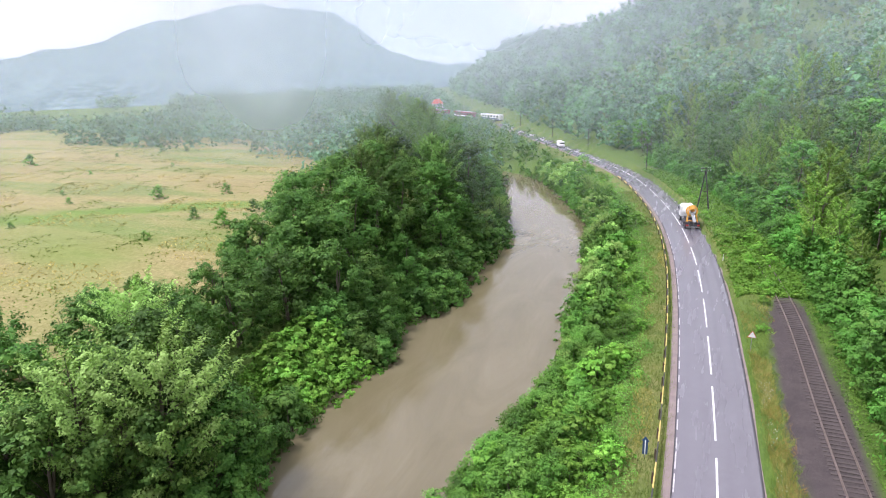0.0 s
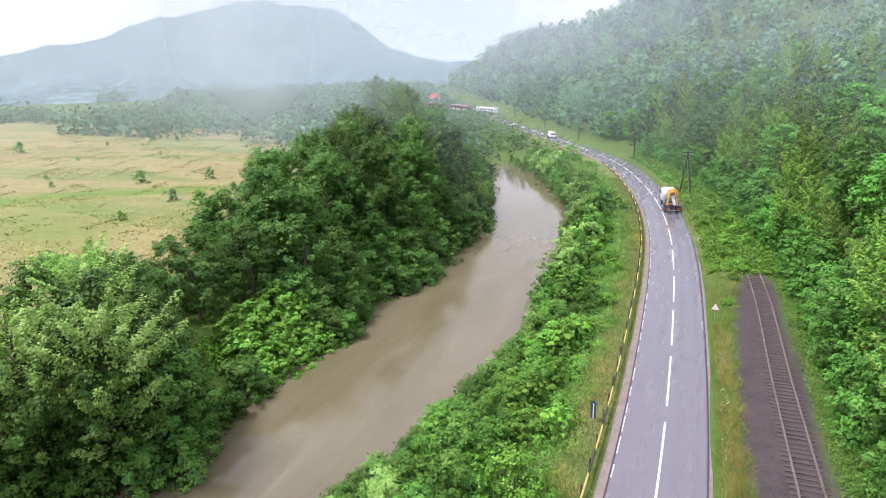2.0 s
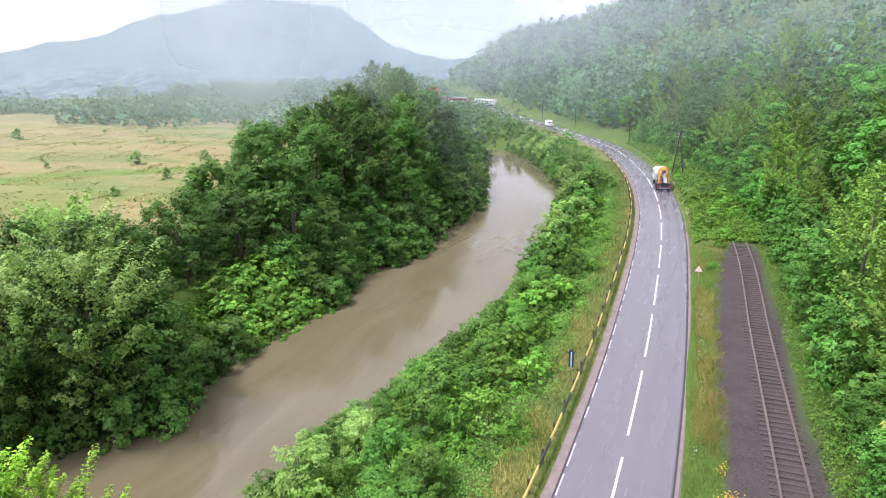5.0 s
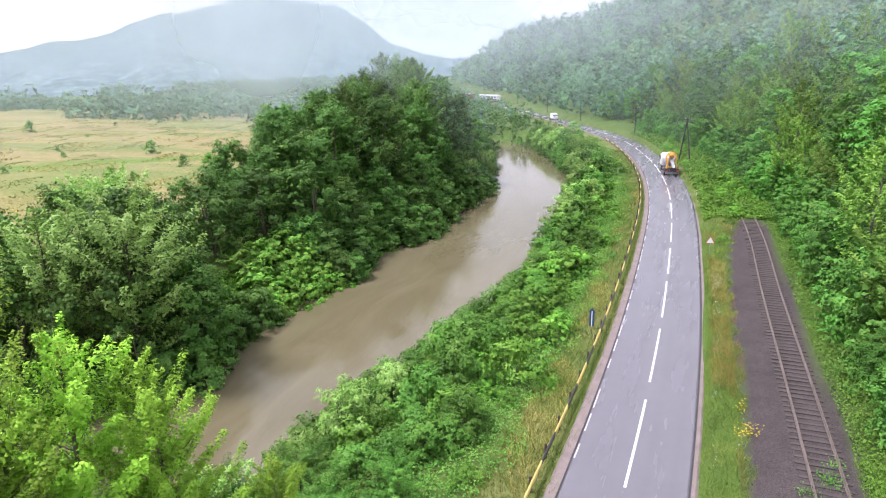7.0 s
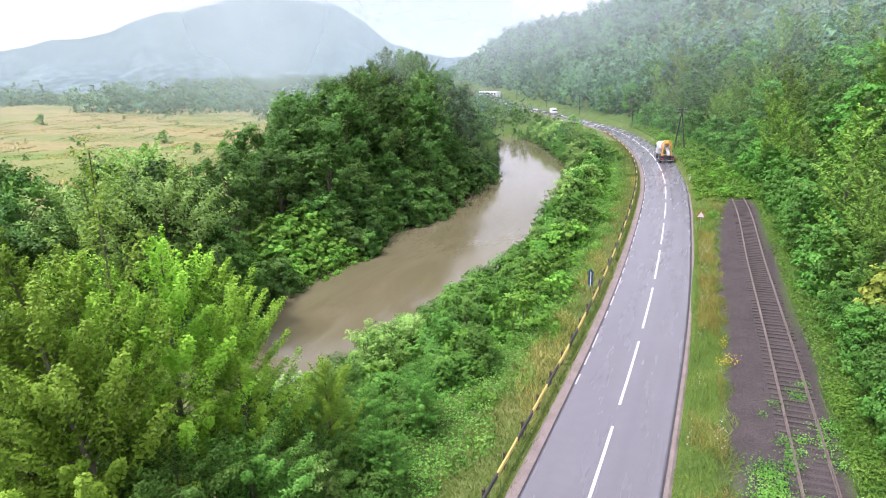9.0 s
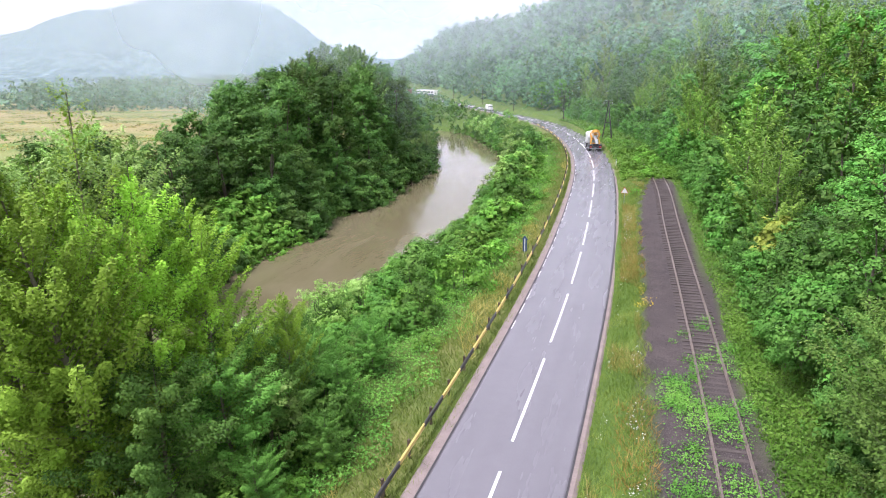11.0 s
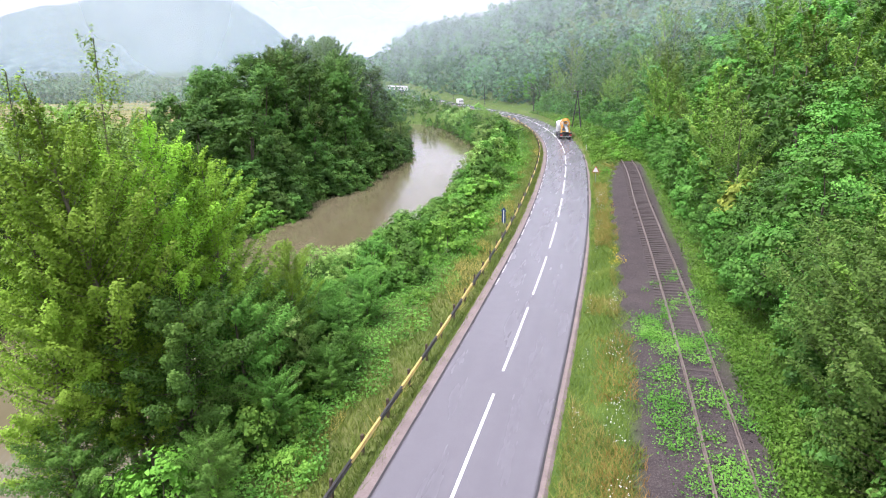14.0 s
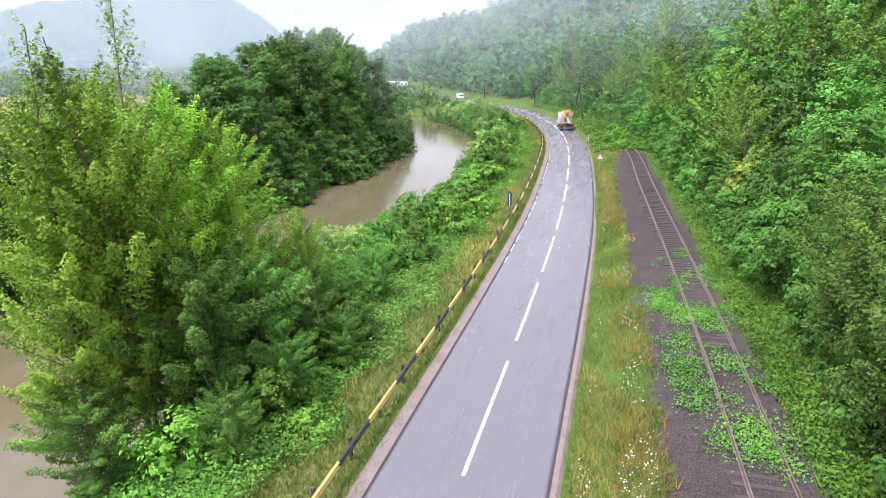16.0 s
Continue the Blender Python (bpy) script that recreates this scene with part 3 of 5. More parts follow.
def limbs_mesh(rng, height, base, girth, centres, radii, stems=1, limbs=16, top=0.9):
    vs, fs, n = [], [], 0

    def add(pts, rs, sides):
        nonlocal n
        v, f = tube(pts, rs, sides)
        vs.extend(v)
        fs.extend([tuple(i + n for i in q) for q in f])
        n += len(v)

    axes = []
    for s in range(stems):
        a = rng.uniform(0, 6.3)
        lean = 0.03 * height if stems == 1 else 0.14 * height
        foot = Vector((0.25 * s * math.cos(a), 0.25 * s * math.sin(a), -0.6))
        head = Vector((lean * math.cos(a), lean * math.sin(a), height * top))
        pts = [foot.lerp(head, t) + Vector((rng.normal(0, 0.012), rng.normal(0, 0.012), 0)) * height * (0 if t == 0 else 1) for t in (0, 0.06, 0.2, 0.4, 0.6, 0.8, 1)]
        add(pts, [girth * k for k in (1.5, 1.05, 0.85, 0.65, 0.45, 0.25, 0.06)], 8)
        axes.append(pts)
    order = np.argsort(-radii)[:limbs]
    for i in order:
        c = Vector(centres[i])
        stem = axes[i % stems]
        t = max(0.08, min(0.92, (c.z - 0.35 * math.hypot(c.x, c.y)) / (height * top)))
        k = t * 6
        j = min(5, int(k))
        start = stem[j].lerp(stem[j + 1], k - j)
        if start.z > c.z - 0.1:
            continue
        mid = start.lerp(c, 0.5) + Vector((0, 0, 0.12 * (c - start).length))
        w = girth * 0.32 * (1.1 - t)
        add([start, mid, c], [w, w * 0.6, w * 0.12], 5)
        for _ in range(3):
            d = Vector(rng.normal(0, 1, 3)).normalized() * float(radii[i]) * 0.85
            add([mid.lerp(c, 0.6), c + d * 0.5, c + d], [w * 0.4, w * 0.22, w * 0.06], 4)
    return vs, fs


def sprays(rng, height, base, radius, shape, count, branches, leaf, slim, single, rise=0.9):
    """A crown of upswept leafy branches: leaves along each branch, thinning to its tip, with gaps between. Returns the leaves and the branches."""
    u = (np.arange(branches) + rng.uniform(0, 1, branches)) / branches
    a = np.arange(branches) * 2.4 + rng.uniform(-0.6, 0.6, branches)
    reach = np.maximum(radius * PROFILE[shape](u) * rng.uniform(0.6, 1.15, branches), 0.6)
    start = np.stack([0 * u, 0 * u, base + u * (height - base) * 0.9], 1)
    climb = reach * rise * (0.7 + 0.9 * u) * rng.uniform(0.7, 1.3, branches)
    end = start + np.stack([np.cos(a) * reach, np.sin(a) * reach, climb], 1)
    end[:, 2] = np.minimum(end[:, 2], height)
    mid = (start + end) / 2 - np.array([0, 0, 1]) * (0.10 * reach)[:, None]
    share = (reach + 0.5) ** 1.5
    k = rng.choice(branches, count, p=share / share.sum())
    s = rng.uniform(0.12, 1.0, count) ** 0.75
    along = ((1 - s) ** 2)[:, None] * start[k] + (2 * s * (1 - s))[:, None] * mid[k] + (s**2)[:, None] * end[k]
    thick = (0.16 * reach[k] + 0.22) * np.sqrt(np.clip(1.08 - s, 0, 1)) * rng.uniform(0.2, 1.0, count) ** 0.5
    way = unit(rng.normal(0, 1, (count, 3)))
    p = along + way * thick[:, None] * np.array([1, 1, 0.8])
    out = unit(end[k] - start[k])
    size = np.full(count, leaf)
    deep = (rng.uniform(0, 1, count) < 0.16) & (s < 0.75)
    p[deep] = (along + 0.5 * way * thick[:, None])[deep]
    size[deep] = leaf * 1.6
    v, f = leaves_at(rng, p, way * 0.55 + out * 0.45 + np.array([0, 0, 0.5]), size, slim, 0.32, single)
    return v, f, [(start[i], mid[i], end[i]) for i in range(branches)]


def spray_plant(name, label, category, seed, height, radius, base, shape, count, branches, leaf, leaf_mat, bark=BARK, girth=0.2, slim=0.6, group="", single=True, rise=0.9):
    """A tree with a straight tapering stem and upswept leafy branches."""
    rng = np.random.default_rng(seed)
    thing = tagged(new(name), label, category, group)
    v, f, arms = sprays(rng, height, base, radius, shape, count, branches, leaf, slim, single, rise)
    vs, fs = tube([(0, 0, -0.6), (0.02, 0, 0.8), (0.1, 0.05, height * 0.35), (0.02, -0.08, height * 0.65), (0, 0, height * 0.97)], [girth * 1.5, girth, girth * 0.75, girth * 0.45, 0.02], 8)
    for s, m, e in arms:
        w = girth * 0.26 * (1.05 - s[2] / height)
        tv, tf = tube([s, m, e], [w, w * 0.6, w * 0.15], 4)
        n = len(vs)
        vs, fs = vs + tv, fs + [tuple(i + n for i in q) for q in tf]
    link("trunk", vs, fs, bark, thing, True)
    link("crown", v, f, leaf_mat, thing)
    return thing


def plant(name, label, category, seed, height, radius, base, shape, blobs, blob, count, leaf, leaf_mat, bark=BARK, girth=0.2, stems=1, limbs=16,
          slim=0.75, flat=0.8, up=0.45, group="", single=True, coarse=0):
    """A tree or shrub: an empty at its foot, a trunk with limbs, and a crown of single leaves."""
    rng = np.random.default_rng(seed)
    thing = tagged(new(name), label, category, group)
    c, r = blobs_of(rng, height, base, radius, shape, blobs, blob)
    v, f = limbs_mesh(rng, height, base, girth, c, r, stems, limbs)
    link("trunk", v, f, bark, thing, True)
    v, f = crown_mesh(rng, c, r, count, leaf, flat, slim, up, single)
    link("crown", v, f, leaf_mat, thing)
    if coarse:
        LIGHTER[name] = plant(name, label, category, seed + 100, height, radius, base, shape, max(10, int(blobs * 0.9)), blob * 1.02, int(count * 0.4), leaf * 1.55, leaf_mat, bark, girth, 1, min(limbs, 8), slim, flat, up, group, True, False)
        LIGHTER[name]["far"] = coarse
    return thing


LIGHTER = {}


def settle(x, y, sink=0.15):
    return float(ground_height(x, y)) - sink


def put(thing, x, y, size=1.0, turn=0.0, wide=1.0, first=False, lean=(0, 0)):
    """Stands a plant, or a copy of it, on the ground."""
    m = pose(x, y, settle(x, y), lean[0], lean[1], turn) @ Matrix.Diagonal((size * wide, size * wide, size, 1))
    if first:
        thing.matrix_basis = m
        return thing
    made = copy_thing(thing, m)
    made.matrix_basis = m
    return made


USED = set()


def place(thing, spots, rng, spread_turn=True):
    """Spots of (x, y, size[, width])."""
    for s in spots:
        x, y, size = s[:3]
        wide = s[3] if len(s) > 3 else 1.0
        one = thing
        low = LIGHTER.get(thing.name)
        if low is not None and y > low["far"]:
            one = low
        put(one, x, y, size, rng.uniform(0, 360), wide, first=one.name not in USED, lean=(rng.normal(0, 2.5), rng.normal(0, 2.5)))
        USED.add(one.name)


rng = np.random.default_rng(11)

# big trees of the left bank, 1.0 is the height given here
alder = plant("alder_tree", "tall dense dark green alder on the river bank", "tree", 1, 16, 5.4, 1.0, "round", 60, 0.27, 14000, 0.25, LEAF_DARK, girth=0.30, limbs=22, group="trees on the far bank")
poplar = spray_plant("poplar_tree", "tall grey-green poplar with upswept leafy limbs", "tree", 2, 20, 5.4, 2.0, "plume", 15000, 90, 0.26, LEAF_OLIVE, girth=0.34, group="trees on the far bank")
maple = plant("maple_tree", "broad fresh green maple leaning over the river", "tree", 3, 11, 4.6, 0.6, "round", 46, 0.29, 10000, 0.235, LEAF_DARK, girth=0.22, stems=2, group="trees on the far bank")
willow = spray_plant("silver_willow", "silvery pale green willow with ruffled leaves", "tree", 4, 11, 3.8, 0.6, "round", 12000, 70, 0.20, LEAF_SILVER, girth=0.2, slim=0.5, group="trees on the far bank", rise=0.9)
place(alder, [(-47, 74, 1.02), (-52, 80, 1.08), (-45, 86, 1.0), (-43, 97, 1.0), (-53, 92, 1.1), (-47, 106, 1.1), (-45, 118, 1.05), (-55, 104, 1.15), (-51, 68, 0.9), (-57, 74, 0.95), (-52, 125, 1.1), (-58, 138, 1.1)], rng)
place(poplar, [(-50, 84, 0.98), (-46, 101, 1.02), (-50, 112, 1.12), (-57, 118, 1.12), (-60, 128, 1.15), (-66, 140, 1.15), (-56, 98, 1.05), (-73, 150, 1.2), (-64, 110, 0.95), (-82, 156, 1.2)], rng)
place(maple, [(-42.5, 62, 0.98), (-46, 57, 0.9), (-42, 69, 0.85), (-40.5, 78, 0.8), (-41, 92, 0.8), (-41, 104, 0.85), (-43.5, 115, 0.9), (-46, 130, 0.95), (-52, 145, 0.95), (-60, 160, 1.0), (-50, 62, 0.9),
              (-48, 50, 0.95), (-47, 42, 0.85), (-52, 44, 0.8), (-36.5, 33, 0.95), (-41, 36.5, 1.0), (-40, 28.5, 1.2), (-42, 33, 1.15), (-50, 33, 1.0), (-55, 38, 0.85), (-56, 28, 1.0), (-49, 24, 1.1), (-62, 30, 1.0), (-68, 26, 1.0),
              (-42.5, 22, 1.15), (-45, 18, 1.1), (-58, 20, 1.05), (-52, 14, 1.0), (-66, 15, 1.0), (-46, 8, 1.0), (-57, 8, 1.0), (-60, 47, 0.6), (-54, 52, 0.75), (-53, 57, 0.8), (-58, 63, 0.75), (-48, 66, 1.15), (-54, 70, 1.2), (-46, 79, 1.2), (-50, 90, 1.3), (-60, 80, 1.2), (-62, 90, 1.2), (-64, 100, 1.2), (-56, 63, 1.0)], rng)
place(willow, [(-38.2, 29.5, 1.42, 1.0), (-42, 26, 1.3), (-47, 36, 1.1), (-62, 25, 0.9), (-41, 125, 0.7), (-40, 112, 0.6), (-21.5, 139, 0.6), (-18.5, 130, 0.5), (-26.5, 150, 0.6), (-16, 117, 0.45)], rng)

# shrubs of both banks
bush = plant("bank_bush", "rounded green bush on the river bank", "bush", 5, 4.2, 2.4, 0.1, "bush", 24, 0.34, 4200, 0.17, LEAF_MID, girth=0.07, stems=3, limbs=8, group="bushes on the bank", coarse=70)
scrub = plant("scrub_bush", "low fresh green scrub beside the guardrail", "bush", 6, 2.2, 1.9, 0.0, "bush", 20, 0.34, 2600, 0.13, LEAF_FRESH, girth=0.04, stems=3, limbs=6, group="scrub on the slope", coarse=40)
sallow = plant("sallow_bush", "pale grey-green sallow bush by the water", "bush", 7, 5.0, 2.3, 0.2, "round", 26, 0.34, 5200, 0.15, LEAF_SILVER, girth=0.08, stems=3, limbs=10, slim=0.5, group="bushes on the bank", coarse=75)
dark_bush = plant("overhanging_bush", "dark bush at the river edge, and standing in for shade beside the rails", "bush", 8, 4.0, 2.6, -0.3, "bush", 24, 0.36, 4000, 0.20, LEAF_DARK, girth=0.07, stems=3, limbs=8, group="bushes on the bank", coarse=85)

spots = []
for y in np.arange(14, 176, 2.6):
    x = float(BANK_L(y)) + rng.uniform(-2.9, -0.5)
    if 46 < y < 57:
        continue
    spots.append((x, y + rng.uniform(-1, 1), rng.uniform(0.75, 1.25)))
for y in np.arange(58, 172, 3.2):
    for d in (3.8, 6.8):
        spots.append((float(BANK_L(y)) - d - rng.uniform(-0.8, 0.8), y + rng.uniform(-1, 1), rng.uniform(1.0, 1.5)))
place(dark_bush, spots, rng)
spots, spots_s, spots_w = [], [], []
for y in np.arange(20, 190, 2.3):
    b, e = float(BANK_R(y)), float(ROAD(y)) - 6.5
    spots.append((b + rng.uniform(0.2, 2.2), y, rng.uniform(0.65, 1.0)))
    if y > 70:
        spots.append((b + rng.uniform(2.5, 5.5), y + 1, rng.uniform(0.8, 1.25) * (1.15 if 95 < y < 140 else 1)))
    if y > 84 and rng.uniform() < 0.6:
        spots_w.append((b + rng.uniform(1.0, 5.0), y + 0.7, rng.uniform(0.8, 1.25)))
    for _ in range(2):
        spots_s.append((b + 2 + (e - 0.8 - b - 2) * rng.uniform() ** 1.3, y + rng.uniform(-1, 1), 0.4 + 1.1 * rng.uniform() ** 2))
for y in np.arange(-4, 60, 1.9):
    b, e = float(BANK_R(y)), float(ROAD(y)) - 7.0
    spots_s.append((b + 3 + (e - b - 3) * rng.uniform() ** 1.2, y + rng.uniform(-1, 1), 0.5 + 1.3 * rng.uniform() ** 2))
place(bush, spots + [(-9.5, 33, 0.9), (-11, 37, 1.05), (-10.5, 29, 0.9), (-12, 41, 1.0), (-8.5, 38, 0.8), (-9, 25, 0.75), (-11, 21, 0.8)]
      + [(float(BANK_R(y)) + 2 + (float(ROAD(y)) - 9.0 - float(BANK_R(y)) - 2) * rng.uniform() ** 1.4, y, rng.uniform(0.5, 0.85)) for y in np.arange(9, 84, 1.5)], rng)
place(scrub, spots_s + [(float(BANK_L(y)) - 0.5 - 1.9 * k, y + 0.6 * k, 1.25 + 0.22 * k) for y in np.arange(46.5, 57.5, 1.9) for k in range(4)], rng)
place(sallow, spots_w + [(-14.3, 25.6, 1.1), (-15.6, 21.8, 0.9), (-13.7, 30.5, 0.85), (-15, 33, 0.7), (-13, 64.5, 1.0, 0.55), (-12.2, 62, 0.8, 0.6)], rng)

# near trees of the right bank, seen close from the lowest heights
near_poplar = spray_plant("young_poplar", "yellow-green poplar with slender upswept limbs", "tree", 9, 19, 4.3, 1.5, "plume", 42000, 110, 0.135, LEAF_YELLOW, BARK_PALE, girth=0.20, group="trees on the near bank")
near_alder = spray_plant("leafy_alder", "leafy green alder leaning over the water", "tree", 10, 10, 4.2, 0.8, "round", 26000, 70, 0.13, LEAF_MID, girth=0.16, group="trees on the near bank", rise=0.5)
bare_poplar = spray_plant("thin_poplar", "thin sparse poplar with visible twigs", "tree", 12, 20, 2.2, 5.0, "plume", 7000, 60, 0.11, LEAF_YELLOW, BARK_PALE, girth=0.13, group="trees on the near bank", rise=1.6)
place(near_poplar, [(-11.6, 3.0, 1.0), (-10.4, 8.6, 0.80), (-14.6, 1.0, 0.94), (-14.3, 4.4, 1.0), (-13.6, 7.0, 0.97), (-8.6, 12.0, 0.45)], rng)
place(bare_poplar, [(-14.6, 5.2, 1.12), (-15.0, 1.6, 1.08)], rng)
place(near_alder, [(-12.4, -0.6, 0.55, 1.15), (-8.4, 6.0, 0.72), (-9.5, 3.0, 0.9), (-7.4, 9.8, 0.55), (-13.5, 13, 0.7), (-12.0, 17.5, 0.55, 1.1), (-9.0, 15.0, 0.5), (-11.5, 10.0, 0.8), (-5.6, 4.0, 0.36), (-5.0, 8.4, 0.33), (-6.2, 12.4, 0.42), (-5.9, -0.5, 0.36), (-7.0, 18.5, 0.4)], rng)
place(sallow, [(-12.5, 12.5, 1.5), (-14.5, 10.5, 1.5), (-8.4, 8.6, 1.1)], rng)

# wooded slope above the railway
locust = plant("locust_tree", "bright green locust tree with layered foliage", "tree", 13, 11, 4.4, 1.2, "round", 40, 0.30, 9500, 0.19, LEAF_LOCUST, girth=0.18, limbs=14, flat=0.5, up=0.9, group="trees on the slope", coarse=40)
birch = spray_plant("aspen_tree", "slender yellow-green aspen on the slope", "tree", 14, 15, 3.6, 0.8, "plume", 10000, 70, 0.18, LEAF_ASPEN, BARK_PALE, girth=0.15, group="trees on the slope")
LIGHTER["aspen_tree"] = spray_plant("aspen_tree", "slender yellow-green aspen on the slope", "tree", 114, 15, 3.6, 0.8, "plume", 4200, 44, 0.28, LEAF_ASPEN, BARK_PALE, girth=0.15, group="trees on the slope")
LIGHTER["aspen_tree"]["far"] = 40
hornbeam = plant("hornbeam_tree", "full mid-green hornbeam on the slope", "tree", 15, 11, 4.2, 0.6, "round", 42, 0.29, 9500, 0.19, LEAF_DARK, girth=0.2, limbs=14, group="trees on the slope", coarse=40)
hazel = plant("hazel_bush", "green hazel bush at the foot of the slope", "bush", 16, 4.6, 2.4, 0.0, "bush", 26, 0.34, 4600, 0.14, LEAF_LOCUST, girth=0.06, stems=3, limbs=8, group="bushes by the railway", coarse=42)
pale_bush = spray_plant("whitebeam_bush", "pale leafy bush with whitish young leaves", "bush", 17, 9.5, 3.8, 0.3, "round", 30000, 80, 0.125, LEAF_PALE, girth=0.12, group="bushes by the railway", rise=0.8)
groups = {"l": [], "b": [], "h": []}
taken = []
for k in range(2600):
    y = rng.uniform(-5, 215)
    g = 6.0 + 46 * rng.uniform() ** 1.25
    x = float(TRACK(y)) + g * (1.0 if y < 110 else 1.25)
    if x > 18 + 0.42 * (y + 19) or any((x - a) ** 2 + (y - b) ** 2 < (5.2 + 0.035 * g) ** 2 for a, b in taken):
        continue
    taken.append((x, y))
    kind = rng.choice(list("llbbbhhh"))
    low = 0.78 if g < 9 else (0.9 if g < 14 else 1.05)
    groups[kind].append((x, y, low * rng.uniform(0.85, 1.35)))
    if len(taken) > 230:
        break
place(locust, groups["l"], rng)
place(birch, groups["b"], rng)
place(hornbeam, groups["h"], rng)
spots = []
for y in np.arange(-4, 190, 2.7):
    x = float(TRACK(y)) + rng.uniform(3.9, 5.0) + (1.4 if y < 22 else 0)
    spots.append((x, y, rng.uniform(0.5, 1.0)))
    spots.append((x + 1.8, y + 1.3, rng.uniform(1.0, 1.6)))
place(hazel, spots, rng)
place(pale_bush, [(18.6, 4.0, 1.0), (19.4, 10.5, 0.95)], rng)
place(hornbeam, [(21.5, 7.0, 0.72), (19.6, -1.5, 0.66), (22.5, 13.5, 0.8), (19.8, 16.0, 0.6)], rng)
# dark-leaved bushes added in place of the deep shade under the pale bush
place(dark_bush, [(18.6, -2.0, 1.1), (19.6, 1.2, 1.25), (18.9, 7.2, 1.05), (19.6, 13.4, 1.0), (18.4, -5.5, 1.1)], rng)
ochre = plant("turning_bush", "bush with ochre and yellow-green turning leaves", "bush", 18, 5.0, 1.8, 0.2, "tall", 24, 0.4, 2400, 0.28, LEAF_OCHRE, girth=0.07, stems=2, limbs=8, group="bushes by the railway")
place(ochre, [(18.5, 36, 1.15)], rng)

# shrubs in the meadow
place(bush, [(-114.9, 101.6, 0.75), (-103.6, 111, 0.6), (-90.6, 87.6, 0.55), (-130.8, 91.3, 0.35), (-178, 163, 0.7), (-88.3, 73.7, 0.4), (-121.4, 72, 0.35), (-142, 98, 0.3), (-80, 84, 0.8), (-76, 92, 0.9), (-84, 97, 0.6), (-74, 80, 0.7),
             (-160, 120, 0.3), (-185, 150, 0.35), (-200, 130, 0.9), (-70, 72, 0.5), (-150, 140, 0.25), (-172, 168, 0.5)], rng)

# scrub between the road and the overgrown track, past the open ballast
place(scrub, [(float(TRACK(y)) + rng.uniform(-3.6, 2.0), y, rng.uniform(0.35, 0.8)) for y in np.arange(84, 150, 1.6)] + [(7.6, 71, 0.45), (8.0, 80, 0.5), (9.0, 83, 0.6)], rng)


def thicket(name, label, spots, seeds, count, leaf, mat, height, radius, base, shape="round", blobs=14, blob=0.45):
    """Far woods in one mesh: many crowns of coarse leaves."""
    rng2 = np.random.default_rng(seeds)
    protos = []
    for k in range(5):
        c, r = blobs_of(rng2, height, base, radius, shape, blobs, blob)
        protos.append(crown_mesh(rng2, c, r, count, leaf, 0.8, 0.9, 0.6, True)[0])
    vs = []
    for i, (x, y, s) in enumerate(spots):
        a = rng2.uniform(0, 6.28)
        p = protos[i % 5]
        rot = np.array([[math.cos(a), -math.sin(a), 0], [math.sin(a), math.cos(a), 0], [0, 0, 1]])
        vs.append(p @ rot.T * s * np.array([1, 1, rng2.uniform(0.85, 1.2)]) + np.array([x, y, float(ground_height(x, y)) - 0.4]))
    v = np.concatenate(vs)
    return tagged(link(name, v, np.arange(len(v)).reshape(-1, 3), mat), label, "woods", kind="stuff")


def scatter(n, xs, ys, keep, near=5.0, seed=0):
    r2 = np.random.default_rng(seed)
    cells, out = {}, []
    for _ in range(n):
        x, y = r2.uniform(*xs), r2.uniform(*ys)
        k = (int(x // near), int(y // near))
        if k in cells or not keep(x, y):
            continue
        cells[k] = 1
        out.append((x, y, r2.uniform(0.65, 1.3)))
    return out


def on_far_slope(x, y):
    t = float(TRACK(y))
    ahead = math.degrees(math.atan2(x - 3, y + 5))
    return x > t + 6 and ahead < 27 and (y > 205 or x > t + 44) and x < t + 330


far_spots = scatter(40000, (-330, 190), (50, 760), on_far_slope, 7.0, 3)
FAR_KINDS = ((LEAF_HAZED_A, "woods on the far slope, haze-tinted grey-green"), (LEAF_HAZED_B, "woods on the far slope, haze-tinted mid-green"), (LEAF_HAZED_C, "woods on the far slope, haze-tinted dark green"))
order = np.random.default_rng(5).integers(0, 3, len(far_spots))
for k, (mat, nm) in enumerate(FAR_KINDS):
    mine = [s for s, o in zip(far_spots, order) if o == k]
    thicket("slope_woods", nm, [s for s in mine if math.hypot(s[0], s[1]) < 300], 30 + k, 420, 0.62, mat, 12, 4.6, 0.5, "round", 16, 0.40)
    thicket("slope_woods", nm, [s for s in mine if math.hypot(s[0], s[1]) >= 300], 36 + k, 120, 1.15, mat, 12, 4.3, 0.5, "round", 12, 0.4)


def in_valley(x, y):
    left_of_river = x < float(BANK_L(y)) - 3 if y < 225 else x < float(ROAD(y)) - 8
    d = y - 168 - 0.22 * (-150 - x)
    d = d + 14 * np.sin(x * 0.05) + 8 * np.sin(x * 0.13 + 1)
    open_field = np.sin(x * 0.011 + 1) + np.sin(y * 0.017 + x * 0.007) + 0.6 * np.sin(x * 0.05 + y * 0.043) > 0.1
    return left_of_river and d > 0 and (d < 45 or not open_field or x > -340)


def lower(spots):
    """Scrub rather than trees before the railway bend."""
    return [(x, y, s * (0.55 if y > 195 and x > -250 and y < 420 and x > -60 - (y - 195) * 1.25 else 1.0)) for x, y, s in spots]


